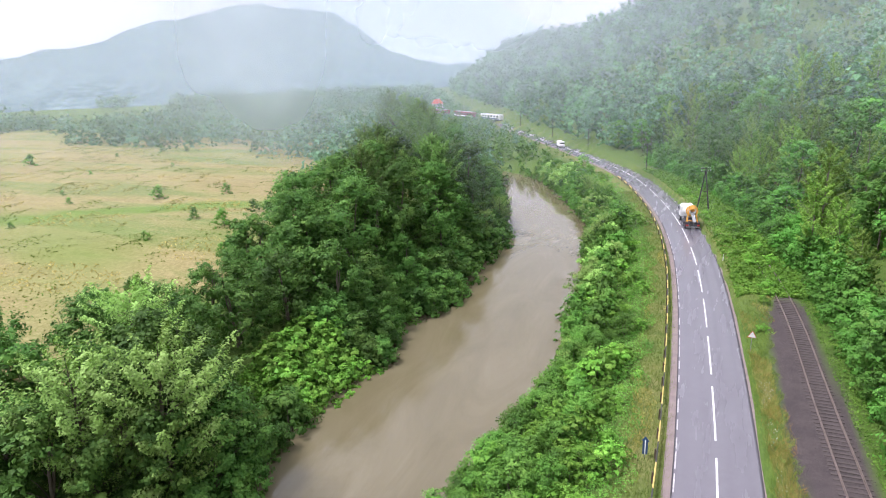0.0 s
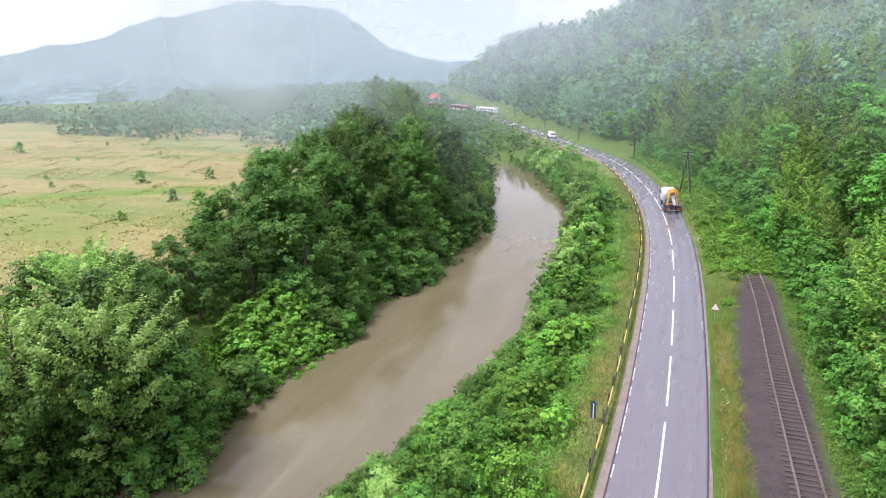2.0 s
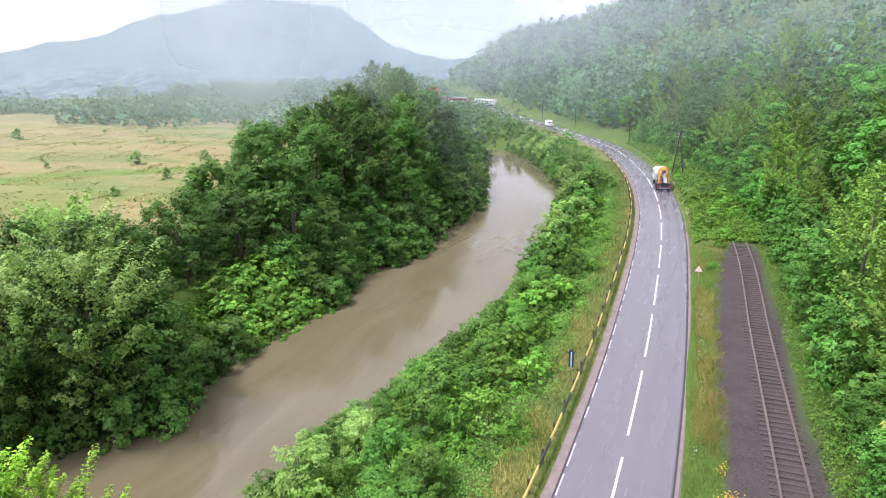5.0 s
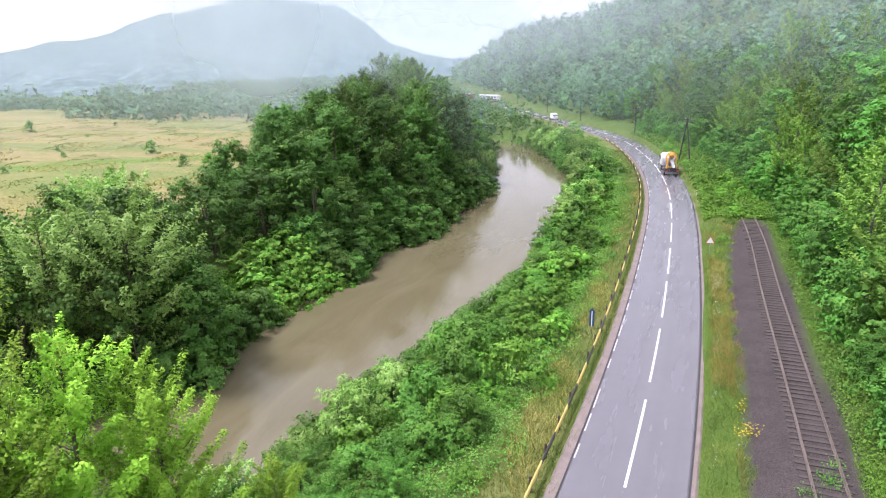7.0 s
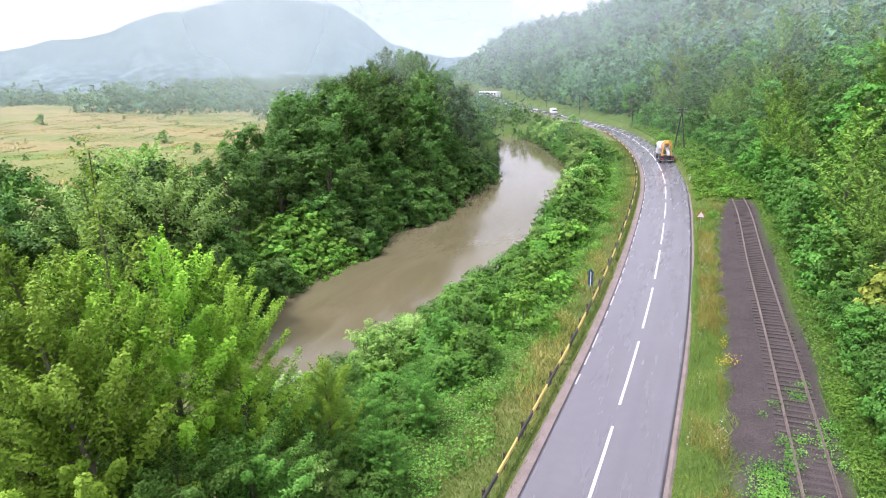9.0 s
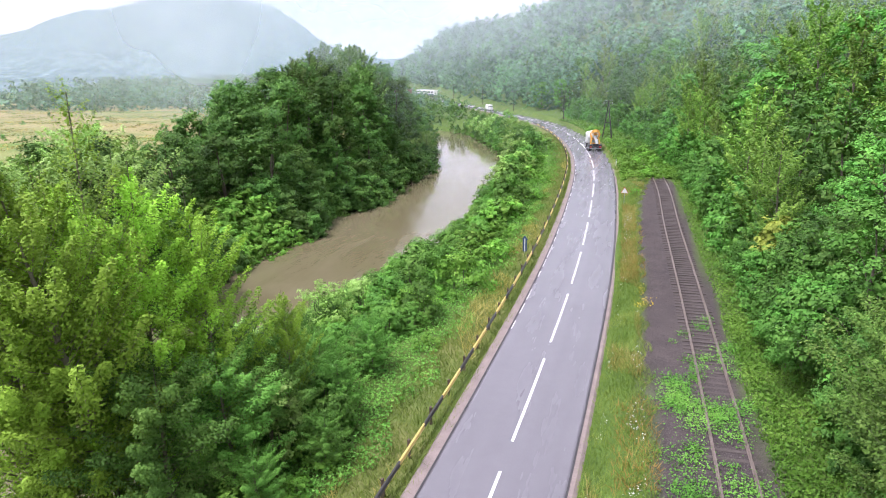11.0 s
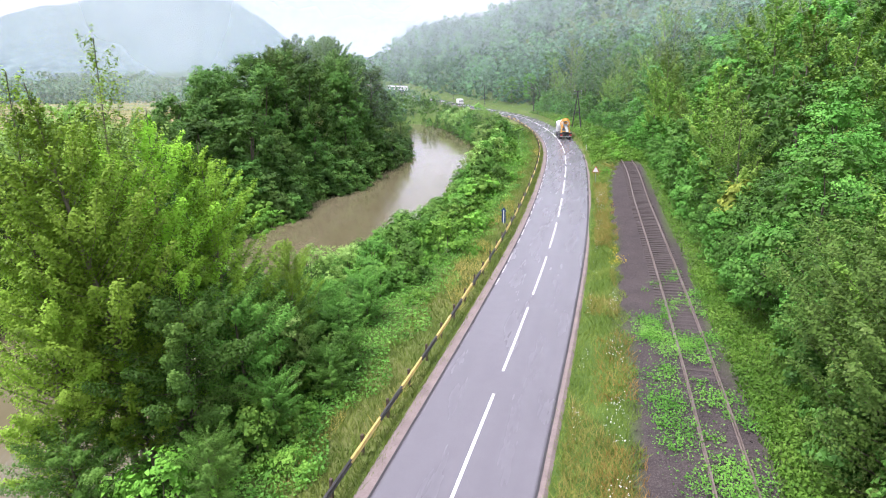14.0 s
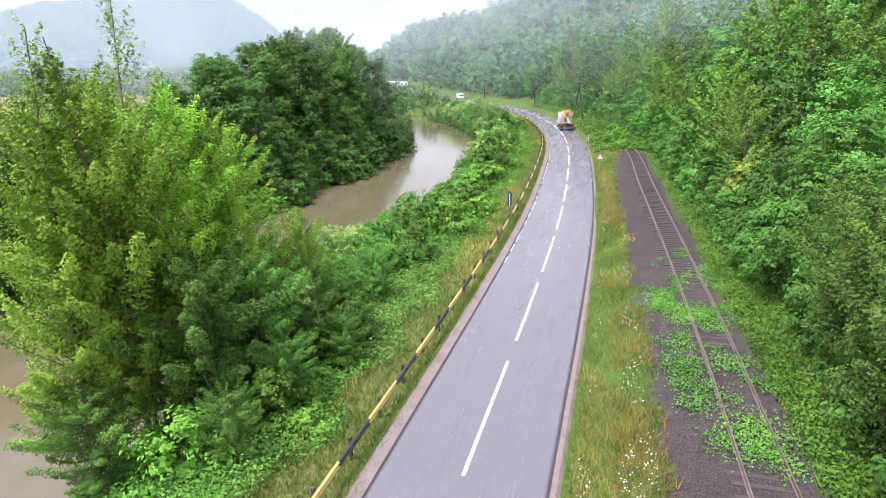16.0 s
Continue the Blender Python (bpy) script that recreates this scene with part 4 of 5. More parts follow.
valley_spots = scatter(13000, (-640, -60), (120, 620), in_valley, 6.8, 8)
valley_spots = lower(valley_spots)
half = len(valley_spots) // 2
pick = np.random.default_rng(6).permutation(len(valley_spots))
thicket("valley_woods", "trees beyond the meadow, haze-tinted grey-green", [valley_spots[i] for i in pick[:half]], 40, 190, 0.72, LEAF_HAZED_B, 9.5, 5.2, -1.2)
thicket("valley_woods", "trees beyond the meadow, haze-tinted dark green", [valley_spots[i] for i in pick[half:]], 41, 190, 0.72, LEAF_HAZED_A, 8.5, 5.2, -1.2)
roadside = scatter(1500, (-120, -15), (176, 330), lambda x, y: float(BANK_R(y) if y < 200 else ROAD(y) - 40) + 1 < x < float(ROAD(y)) - 6, 4.0, 9)
roadside = [(x, y, s * (0.35 if x > float(ROAD(y)) - 16 else 0.75)) for x, y, s in roadside]
thicket("roadside_woods", "bushes between the road bend and the river", roadside, 42, 170, 0.6, LEAF_MID, 5.5, 2.8, 0.0)


# ---- low growth ----
def blades(name, label, xs, ys, mat, height, width, seed, lean=0.35):
    r2 = np.random.default_rng(seed)
    n = len(xs)
    z = ground_height(xs, ys)
    a = r2.uniform(0, 6.28, n)
    h = height * r2.uniform(0.5, 1.3, n)
    w = width * r2.uniform(0.7, 1.3, n)
    dx, dy = np.cos(a), np.sin(a)
    tx, ty = r2.normal(0, lean, n) * h, r2.normal(0, lean, n) * h
    f = np.stack([xs - dx * w, ys - dy * w, z - 0.03], 1), np.stack([xs + dx * w, ys + dy * w, z - 0.03], 1)
    t = np.stack([xs + tx, ys + ty, z + h], 1)
    v = np.stack([f[0], f[1], t], 1).reshape(-1, 3)
    return tagged(link(name, v, np.arange(3 * n).reshape(-1, 3), mat), label, "grass", kind="stuff")


r3 = np.random.default_rng(21)


def verge(n, y0, y1, low, high):
    y = y0 + (y1 - y0) * r3.uniform(0, 1, n) ** 1.5
    a, b = low(y), high(y)
    return a + (b - a) * r3.uniform(0, 1, n), y


def ballast_edge(y):
    return TRACK(y) - np.interp(y, [-80, 0, 23, 53, 66, 78, 83], [3.7, 3.5, 3.7, 3.6, 3.5, 2.2, 1.2])


x, y = verge(40000, -6, 120, lambda y: ROAD(y) + 3.5, lambda y: ballast_edge(y) + 0.25 + 0.3 * np.sin(y * 1.7))
blades("verge_grass", "green grass on the verge by the railway", x, y, GRASS, 0.30, 0.016, 1, 0.6)
x, y = verge(22000, -6, 90, lambda y: ROAD(y) + 3.9, lambda y: ballast_edge(y) - 0.1)
keep = np.sin(y * 0.35) + np.sin(y * 0.13 + x) + 0.7 * np.sin(x * 1.9 + y * 0.8) > 0.1
blades("dry_verge_grass", "straw-coloured grass on the verge", x[keep], y[keep], DRY_GRASS, 0.42, 0.014, 2, 0.6)
x, y = verge(9000, -6, 75, lambda y: ballast_edge(y) - 1.5, lambda y: ballast_edge(y) + 0.5)
keep = np.sin(y * 0.5 + 1) + np.sin(y * 0.17) > 0.3
blades("rusty_verge_grass", "rust-coloured dry grass at the ballast edge", x[keep], y[keep], RUSTY_GRASS, 0.30, 0.016, 22, 0.7)
x, y = verge(52000, -6, 150, lambda y: ROAD(y) - 7.6, lambda y: ROAD(y) - 3.55 - 0.15 * np.sin(y * 1.3))
blades("slope_grass", "rank green grass by the guardrail", x, y, GRASS, 0.32, 0.02, 3, 0.6)
x, y = verge(16000, -6, 110, lambda y: ROAD(y) - 7.0, lambda y: ROAD(y) - 4.6)
keep = np.sin(y * 0.27) + np.sin(y * 0.11 + x * 0.9) > 0.25
blades("dry_slope_grass", "straw-coloured grass beside the guardrail", x[keep], y[keep], DRY_GRASS, 0.45, 0.016, 23, 0.6)
x, y = verge(16000, -12, 30, lambda y: TRACK(y) + 1.5, lambda y: TRACK(y) + 5)
blades("track_side_grass", "bright green weeds beside the rails", x, y, LEAF_FRESH, 0.22, 0.035, 4, 0.7)


def weeds(name, label, xs, ys, mat, leaf, height, seed):
    """Low leafy cover: leaves near the ground."""
    r2 = np.random.default_rng(seed)
    z = ground_height(xs, ys) + np.abs(r2.normal(0, height, len(xs))) + 0.03
    v, f = leaves_at(r2, np.stack([xs, ys, z], 1), np.tile([0.0, 0, 1.0], (len(xs), 1)), leaf, 0.8, 0.6, True)
    return tagged(link(name, v, f, mat), label, "weeds", kind="stuff")


x, y = verge(120000, -6, 175, lambda y: BANK_R(y) + 0.5, lambda y: ROAD(y) - 6.3 + 0.7 * np.sin(y * 0.8))
weeds("slope_weeds", "dense leafy weeds on the slope to the river", x, y, LEAF_MID, 0.14, 0.32, 5)
x, y = r3.uniform(0, 1, 15000), r3.uniform(44.5, 58.5, 15000)
x = BANK_L(y) + 0.5 - x * 7.5 - 1.0
weeds("creeper_bank", "bright green creeper covering the bank", x, y, LEAF_FRESH, 0.34, 0.45, 6)
n = 60000
x, y = r3.uniform(-230, -50, n), r3.uniform(25, 175, n)
keep = (BANK_L(y) - x > 19) & (np.sin(x * 0.21 + y * 0.37) + np.sin(x * 0.09 - y * 0.23 + 1) + np.sin(x * 0.61 + y * 0.17) + 0.8 * np.sin(y * 1.3 - x * 0.8) > 0.7)
blades("meadow_tussocks", "olive and straw-coloured tussocks in the mown meadow", x[keep], y[keep], GRASS, 0.20, 0.16, 12, 1.1)
keep = (BANK_L(y) - x > 20) & (np.sin(x * 0.05 + y * 0.3 + 2) + np.sin(x * 0.13 - y * 0.11) > 0.6)
blades("dry_meadow_grass", "dry ochre grass in the mown meadow", x[keep], y[keep], DRY_GRASS, 0.20, 0.16, 13, 1.1)
# weeds creeping over the near track
ws = []
for k in range(46):
    cy, cx, r = 2.0 + 27 * r3.uniform() ** 0.9, r3.uniform(-2.3, 1.5), r3.uniform(0.25, 0.75)
    if cx > 0.7 or cy > 22:
        r *= 0.7
    n = int(1000 * r * r)
    ws.append(np.stack([TRACK(cy) + cx + r3.normal(0, r * 0.8, n), cy + r3.normal(0, r * 0.9, n)], 1))
for cy, cx, r in ((9.4, -1.9, 0.9), (16.5, -1.9, 1.0), (16.2, -0.2, 0.9), (10.2, 0.4, 0.8)):
    n = int(1000 * r * r)
    ws.append(np.stack([TRACK(cy) + cx + r3.normal(0, r * 0.7, n), cy + r3.normal(0, r * 0.7, n)], 1))
ws = np.concatenate(ws)
weeds("track_weeds", "creeping green weeds over the old track", ws[:, 0], ws[:, 1], LEAF_MID, 0.095, 0.12, 7)
x, y = verge(30000, -6, 95, lambda y: TRACK(y) + 1.7, lambda y: TRACK(y) + 6.0)
weeds("track_side_weeds", "leafy weeds at the foot of the slope", x, y, LEAF_FRESH, 0.14, 0.22, 8)
x, y = verge(26000, 83, 175, lambda y: ROAD(y) + 4.0, lambda y: TRACK(y) + 5.0)
weeds("overgrown_track", "rank weeds covering the disused track", x, y, LEAF_FRESH, 0.30, 0.25, 9)
x, y = verge(4200, -5, 60, lambda y: ROAD(y) + 4.0, lambda y: ballast_edge(y) - 0.1)
keep = np.sin(y * 0.9 + 1) + np.sin(x * 2.1) > 0.4
weeds("white_flowers", "small white umbel flowers in the verge", x[keep], y[keep], PETAL_WHITE, 0.055, 0.40, 10)
x, y = np.concatenate([r3.normal(0, 0.28, 90) + TRACK(30.5) - 3.5, r3.normal(0, 0.16, 40) + TRACK(33) - 3.7]), np.concatenate([r3.normal(30.5, 0.28, 90), r3.normal(33, 0.16, 40)])
weeds("yellow_flowers", "clump of yellow flowers beside the ballast", x, y, PETAL_YELLOW, 0.09, 0.35, 11)


# ---- guardrail ----
guardrail = tagged(new("guardrail"), "steel guardrail painted in yellow and black stretches", "guardrail")
W_SECTION = [(-4.42, 0.42), (-4.36, 0.46), (-4.36, 0.50), (-4.44, 0.55), (-4.44, 0.59), (-4.36, 0.64), (-4.36, 0.68), (-4.42, 0.72),
             (-4.445, 0.715), (-4.39, 0.67), (-4.39, 0.645), (-4.47, 0.60), (-4.47, 0.54), (-4.39, 0.495), (-4.39, 0.465), (-4.445, 0.425)]
k = 0
y = 2.15 - 6.24 * 5
while y < 165:
    ribbon("yellow_rail", ROAD, np.linspace(y, y + 3.28, 5), W_SECTION, YELLOW, guardrail, closed=True)
    ribbon("black_rail", ROAD, np.linspace(y + 3.28, y + 6.24, 5), W_SECTION, BLACK, guardrail, closed=True)
    y += 6.24
bm = bmesh.new()
box(bm, (0, 0, 0.12), (0.12, 0.16, 1.45), bevel=0.02)
box(bm, (0.09, 0, 0.57), (0.10, 0.12, 0.22))
first = part("post", bm, RUST, guardrail)
for i in range(-9, 53):
    yy = 3.75 + 3.12 * i
    m = pose(float(ROAD(yy)) - 4.56, yy, 0, 0, 0, 0)
    if i == -9:
        first.matrix_basis = m
        continue
    ob = first.copy()
    scene.collection.objects.link(ob)
    ob.matrix_basis = m

# ---- railway ----
railway = tagged(new("railway_track"), "rusty disused railway track on old sleepers", "railway track")
TOP = 1.215
for side in (-0.755, 0.755):
    s = [(side - 0.036, TOP), (side + 0.036, TOP), (side + 0.036, TOP - 0.04), (side + 0.01, TOP - 0.055), (side + 0.01, TOP - 0.14), (side + 0.07, TOP - 0.16),
         (side + 0.07, TOP - 0.175), (side - 0.07, TOP - 0.175), (side - 0.07, TOP - 0.16), (side - 0.01, TOP - 0.14), (side - 0.01, TOP - 0.055), (side - 0.036, TOP - 0.04)]
    ribbon("rail", TRACK, np.arange(-60, 97, 2.0), s, RAIL_STEEL, railway, closed=True)
bm = bmesh.new()
box(bm, (-0.06, 0, 0.902), (2.40, 0.24, 0.16), bevel=0.02)
sleeper = part("sleeper", bm, SLEEPER, railway)
for i in range(175):
    yy = -20 + 0.6 * i
    a = math.degrees(math.atan2(float(TRACK(yy - 1) - TRACK(yy + 1)), 2))
    m = pose(float(TRACK(yy)) + rng.normal(0, 0.02), yy + rng.normal(0, 0.025), rng.normal(0, 0.012), 0, rng.normal(0, 0.4), a + rng.normal(0, 1.0))
    if i == 0:
        sleeper.matrix_basis = m
    else:
        ob = sleeper.copy()
        scene.collection.objects.link(ob)
        ob.matrix_basis = m
# loose ballast stones
n = 15000
y = -8 + 90 * r3.uniform(0, 1, n) ** 1.4
x = TRACK(y) + r3.uniform(-1, 0.45, n) * 3.6
z = ground_height(x, y)
s = r3.uniform(0.025, 0.065, n)[:, None]
corner = unit(r3.normal(0, 1, (n, 4, 3)))
v = (np.stack([x, y, z], 1)[:, None] + corner * s[:, None]).reshape(-1, 3)
q = np.arange(n)[:, None] * 4
faces = np.concatenate([q + np.array([0, 1, 2]), q + np.array([0, 3, 1]), q + np.array([1, 3, 2]), q + np.array([0, 2, 3])])
tagged(link("ballast", v, faces, BALLAST), "grey-brown crushed stone ballast beside the rails", "ballast", kind="stuff")


# ---- poles and signs ----
def pole_head(thing, x, y, z, arms):
    for i in range(arms):
        bm = bmesh.new()
        box(bm, (x, y, z - 0.35 - 0.55 * i), (1.9, 0.10, 0.11), (0, 0, 20), 0.01)
        arm = part("crossarm", bm, TIMBER, thing)
        for k in (-0.85, -0.45, 0.45, 0.85):
            bm = bmesh.new()
            ox, oy = k * math.cos(radians(20)), k * math.sin(radians(20))
            rod(bm, (x + ox, y + oy, z - 0.33 - 0.55 * i), (x + ox, y + oy, z - 0.18 - 0.55 * i), 0.015)
            rod(bm, (x + ox, y + oy, z - 0.22 - 0.55 * i), (x + ox, y + oy, z - 0.10 - 0.55 * i), 0.045, 0.035)
            part("insulator", bm, CERAMIC, arm)


def a_pole(x, y):
    thing = tagged(new("utility_pole"), "dark tarred timber A-frame utility pole by the railway", "utility pole", "utility poles")
    z = settle(x, y, 0.3)
    for dx, dy in ((-1.15, 0.5), (1.15, -0.9)):
        bm = bmesh.new()
        rod(bm, (x + dx, y + dy, z - 0.3), (x - dx * 0.06, y, z + 8.7), 0.15, 0.10, 10)
        part("leg", bm, TIMBER, thing)
    bm = bmesh.new()
    rod(bm, (x - 0.6, y + 0.25, z + 4.0), (x + 0.6, y - 0.45, z + 4.0), 0.07, None, 8)
    part("brace", bm, TIMBER, thing)
    pole_head(thing, x, y, z + 8.9, 2)


def single_pole(x, y, h=7.5):
    thing = tagged(new("utility_pole"), "single dark timber utility pole beside the road", "utility pole", "utility poles")
    z = settle(x, y, 0.3)
    bm = bmesh.new()
    rod(bm, (x, y, z), (x, y, z + h), 0.14, 0.09, 10)
    part("shaft", bm, TIMBER, thing)
    pole_head(thing, x, y, z + h, 1)


a_pole(-0.3, 130.5)
single_pole(-15.6, 173.5, 7.6)
for yy in (212, 246, 285):
    single_pole(float(TRACK(yy)) - 3.0, yy, 7.2)


def warning_sign(x, y):
    thing = tagged(new("warning_sign"), "triangular white warning sign with red rim on a grey post", "road sign")
    z = settle(x, y, 0.2)
    bm = bmesh.new()
    rod(bm, (x, y, z), (x, y, z + 2.45), 0.035, None, 10)
    part("post", bm, GALVANISED, thing)
    for name, r, dy, mat in (("rim", 0.54, -0.055, RED_PAINT), ("face", 0.455, -0.075, WHITE_PAINT)):
        bm = bmesh.new()
        vs = [bm.verts.new((x + r * math.sin(a), y + dy, z + 2.05 + r * math.cos(a))) for a in (0, 2.0944, 4.18879)]
        f = bm.faces.new(vs)
        up = bmesh.ops.extrude_face_region(bm, geom=[f])
        bmesh.ops.translate(bm, vec=(0, 0.018, 0), verts=[e for e in up["geom"] if isinstance(e, bmesh.types.BMVert)])
        bmesh.ops.recalc_face_normals(bm, faces=bm.faces)
        part(name, bm, mat, thing)


warning_sign(6.25, 66.8)


def arrow_marker(x, y):
    thing = tagged(new("marker_board"), "narrow dark blue pointed board with a white stripe", "road sign")
    z = settle(x, y, 0.1)
    bm = bmesh.new()
    rod(bm, (x, y + 0.05, z - 0.2), (x, y + 0.05, z + 1.9), 0.03, None, 8)
    part("post", bm, GALVANISED, thing)
    bm = bmesh.new()
    outline = [(-0.2, 0.45), (0.2, 0.45), (0.2, 1.65), (0.32, 1.65), (0.0, 2.05), (-0.32, 1.65), (-0.2, 1.65)]
    f = bm.faces.new([bm.verts.new((x + a, y - 0.02, z + b)) for a, b in outline])
    up = bmesh.ops.extrude_face_region(bm, geom=[f])
    bmesh.ops.translate(bm, vec=(0, 0.03, 0), verts=[e for e in up["geom"] if isinstance(e, bmesh.types.BMVert)])
    bmesh.ops.recalc_face_normals(bm, faces=bm.faces)
    part("board", bm, BLUE_PAINT, thing)
    bm = bmesh.new()
    box(bm, (x, y - 0.03, z + 1.1), (0.085, 0.012, 1.3))
    part("stripe", bm, WHITE_PAINT, thing)


arrow_marker(-2.15, 44.3)


def delineator(x, y):
    thing = tagged(new("delineator_post"), "short white plastic delineator post on the verge", "delineator", "delineators")
    z = settle(x, y, 0.1)
    bm = bmesh.new()
    box(bm, (x, y, z + 0.5), (0.12, 0.07, 1.1), bevel=0.02)
    part("body", bm, WHITE_PAINT, thing)
    bm = bmesh.new()
    box(bm, (x, y, z + 0.82), (0.125, 0.075, 0.14))
    part("band", bm, BLACK, thing)


delineator(3.5, 98.6)


# ---- vehicles ----
def wheel(parent, x, y, r, w):
    bm = bmesh.new()
    bmesh.ops.create_cone(bm, cap_ends=True, segments=24, radius1=r, radius2=r, depth=w, matrix=pose(x, y, r, 0, 90, 0))
    bmesh.ops.bevel(bm, geom=[e for e in bm.edges if len(e.link_faces) == 2 and any(len(f.verts) > 4 for f in e.link_faces)], offset=0.05, segments=2, affect="EDGES")
    tyre = part("wheel", bm, RUBBER, parent)
    bm = bmesh.new()
    bmesh.ops.create_cone(bm, cap_ends=True, segments=18, radius1=r * 0.55, radius2=r * 0.5, depth=w + 0.03, matrix=pose(x, y, r, 0, 90, 0))
    part("rim", bm, GALVANISED, tyre)


def lathe(bm, profile, m, sides=28):
    """Rings of (radius, distance along z) joined into a skin, under the pose m."""
    rings = []
    for r, d in profile:
        rings.append([bm.verts.new(m @ Vector((r * math.cos(2 * math.pi * k / sides), r * math.sin(2 * math.pi * k / sides), d))) for k in range(sides)])
    for a, b in zip(rings, rings[1:]):
        for k in range(sides):
            bm.faces.new((a[k], a[(k + 1) % sides], b[(k + 1) % sides], b[k]))
    return bm


def mixer_truck(x, y, turn):
    thing = tagged(new("concrete_mixer_truck"), "concrete mixer lorry with white cab, white drum and orange-yellow stand", "truck")
    bm = bmesh.new()
    box(bm, (0, 3.55, 2.0), (2.45, 1.75, 2.15), bevel=0.16)
    box(bm, (0, 3.4, 3.15), (1.9, 1.1, 0.22), (6, 0, 0), 0.06)
    cab = part("cab", bm, WHITE_PAINT, thing, "white cab")
    for sx in (-1, 1):
        bm = bmesh.new()
        box(bm, (sx * 1.23, 3.75, 2.35), (0.03, 0.9, 0.7), bevel=0.01)
        part("side_window", bm, GLASS, cab)
        bm = bmesh.new()
        box(bm, (sx * 1.42, 4.35, 2.35), (0.16, 0.12, 0.5), bevel=0.03)
        part("mirror", bm, DARK_STEEL, cab)
    bm = bmesh.new()
    box(bm, (0, 4.43, 2.4), (2.1, 0.03, 0.85), bevel=0.01)
    part("windscreen", bm, GLASS, cab)
    bm = bmesh.new()
    for sx in (-0.42, 0.42):
        box(bm, (sx, -0.3, 0.95), (0.16, 8.2, 0.3))
    for yy in (-4.0, -1.5, 1.0, 3.4):
        box(bm, (0, yy, 0.95), (0.9, 0.14, 0.24))
    part("chassis", bm, DARK_STEEL, thing)
    drum_pose = pose(0, 2.3, 2.25, 90 - 12, 0, 0)
    bm = lathe(bmesh.new(), [(0.05, -0.1), (0.75, -0.05), (1.0, 0.5), (1.18, 1.3), (1.2, 2.6), (1.1, 3.3), (0.85, 4.3), (0.62, 5.1), (0.55, 5.35), (0.45, 5.35), (0.4, 4.9)], drum_pose)
    drum = part("drum", bm, WHITE_PAINT, thing, "white mixing drum")
    bm = lathe(bmesh.new(), [(0.82, 4.35), (1.04, 4.35), (1.06, 4.62), (0.86, 4.66), (0.82, 4.35)], drum_pose)
    part("drum_ring", bm, ORANGE_PAINT, drum, "yellow drum ring")
    for name, pts, rr in (("rear_stand", [((-0.95, -2.6, 1.1), (-0.6, -2.4, 3.6)), ((0.95, -2.6, 1.1), (0.6, -2.4, 3.6)), ((-0.95, -3.5, 1.1), (-0.6, -2.6, 3.3)), ((0.95, -3.5, 1.1), (0.6, -2.6, 3.3)),
                                           ((-0.75, -2.5, 2.6), (0.75, -2.5, 2.6)), ((-0.95, -3.3, 1.6), (0.95, -3.3, 1.6))], 0.09),):
        bm = bmesh.new()
        for a, b in pts:
            rod(bm, a, b, rr)
        part(name, bm, ORANGE_PAINT, thing, "orange-yellow steel stand")
    bm = lathe(bmesh.new(), [(0.62, 0.0), (0.75, 0.55), (0.70, 0.55), (0.57, 0.0)], pose(0, -3.15, 3.5, -35, 0, 0), 20)
    part("hopper", bm, ORANGE_PAINT, thing)
    bm = bmesh.new()
    box(bm, (0.05, -3.75, 2.25), (0.5, 1.9, 0.06), (42, 0, 10))
    box(bm, (-0.2, -3.78, 2.35), (0.05, 1.9, 0.22), (42, 0, 10))
    box(bm, (0.3, -3.70, 2.35), (0.05, 1.9, 0.22), (42, 0, 10))
    part("chute", bm, GALVANISED, thing, "grey steel chute")
    for sx in (-1, 1):
        bm = bmesh.new()
        box(bm, (sx * 0.98, -2.0, 1.35), (0.55, 3.4, 0.07), bevel=0.02)
        box(bm, (sx * 0.98, -3.7, 1.1), (0.55, 0.06, 0.55))
        part("mudguard", bm, DARK_STEEL, thing)
        bm = bmesh.new()
        box(bm, (sx * 0.95, -4.15, 0.95), (0.45, 0.08, 0.22), bevel=0.02)
        part("tail_light", bm, RED_PAINT, thing)
        wheel(thing, sx * 1.05, 3.4, 0.52, 0.32)
        for yy in (-1.2, -2.65):
            wheel(thing, sx * 0.98, yy, 0.52, 0.55)
    bm = bmesh.new()
    box(bm, (0, -4.2, 0.65), (2.4, 0.12, 0.16), bevel=0.02)
    part("bumper", bm, GALVANISED, thing)
    bm = bmesh.new()
    box(bm, (0, -4.0, 1.2), (1.1, 0.1, 0.7), bevel=0.03)
    part("rear_flap", bm, RUBBER, thing)
    thing.matrix_basis = pose(x, y, 0.0, 0, 0, turn)


ty = 121.0
mixer_truck(float(ROAD(ty)) + 1.62, ty, math.degrees(math.atan2(float(ROAD(ty - 2) - ROAD(ty + 2)), 4)))


def van(x, y, turn):
    thing = tagged(new("van"), "small white van on the far road", "van")
    bm = bmesh.new()
    box(bm, (0, -0.4, 1.35), (1.85, 3.6, 1.7), bevel=0.2)
    box(bm, (0, 1.7, 0.85), (1.8, 1.2, 0.75), bevel=0.15)
    part("body", bm, WHITE_PAINT, thing)
    bm = bmesh.new()
    box(bm, (0, 1.42, 1.6), (1.6, 0.05, 0.7), (35, 0, 0), 0.01)
    part("windscreen", bm, GLASS, thing)
    for sx in (-0.82, 0.82):
        for yy in (-1.5, 1.5):
            wheel(thing, sx, yy, 0.33, 0.22)
    thing.matrix_basis = pose(x, y, 0.03, 0, 0, turn)


van(float(ROAD(222)) - 1.5, 222, 210)


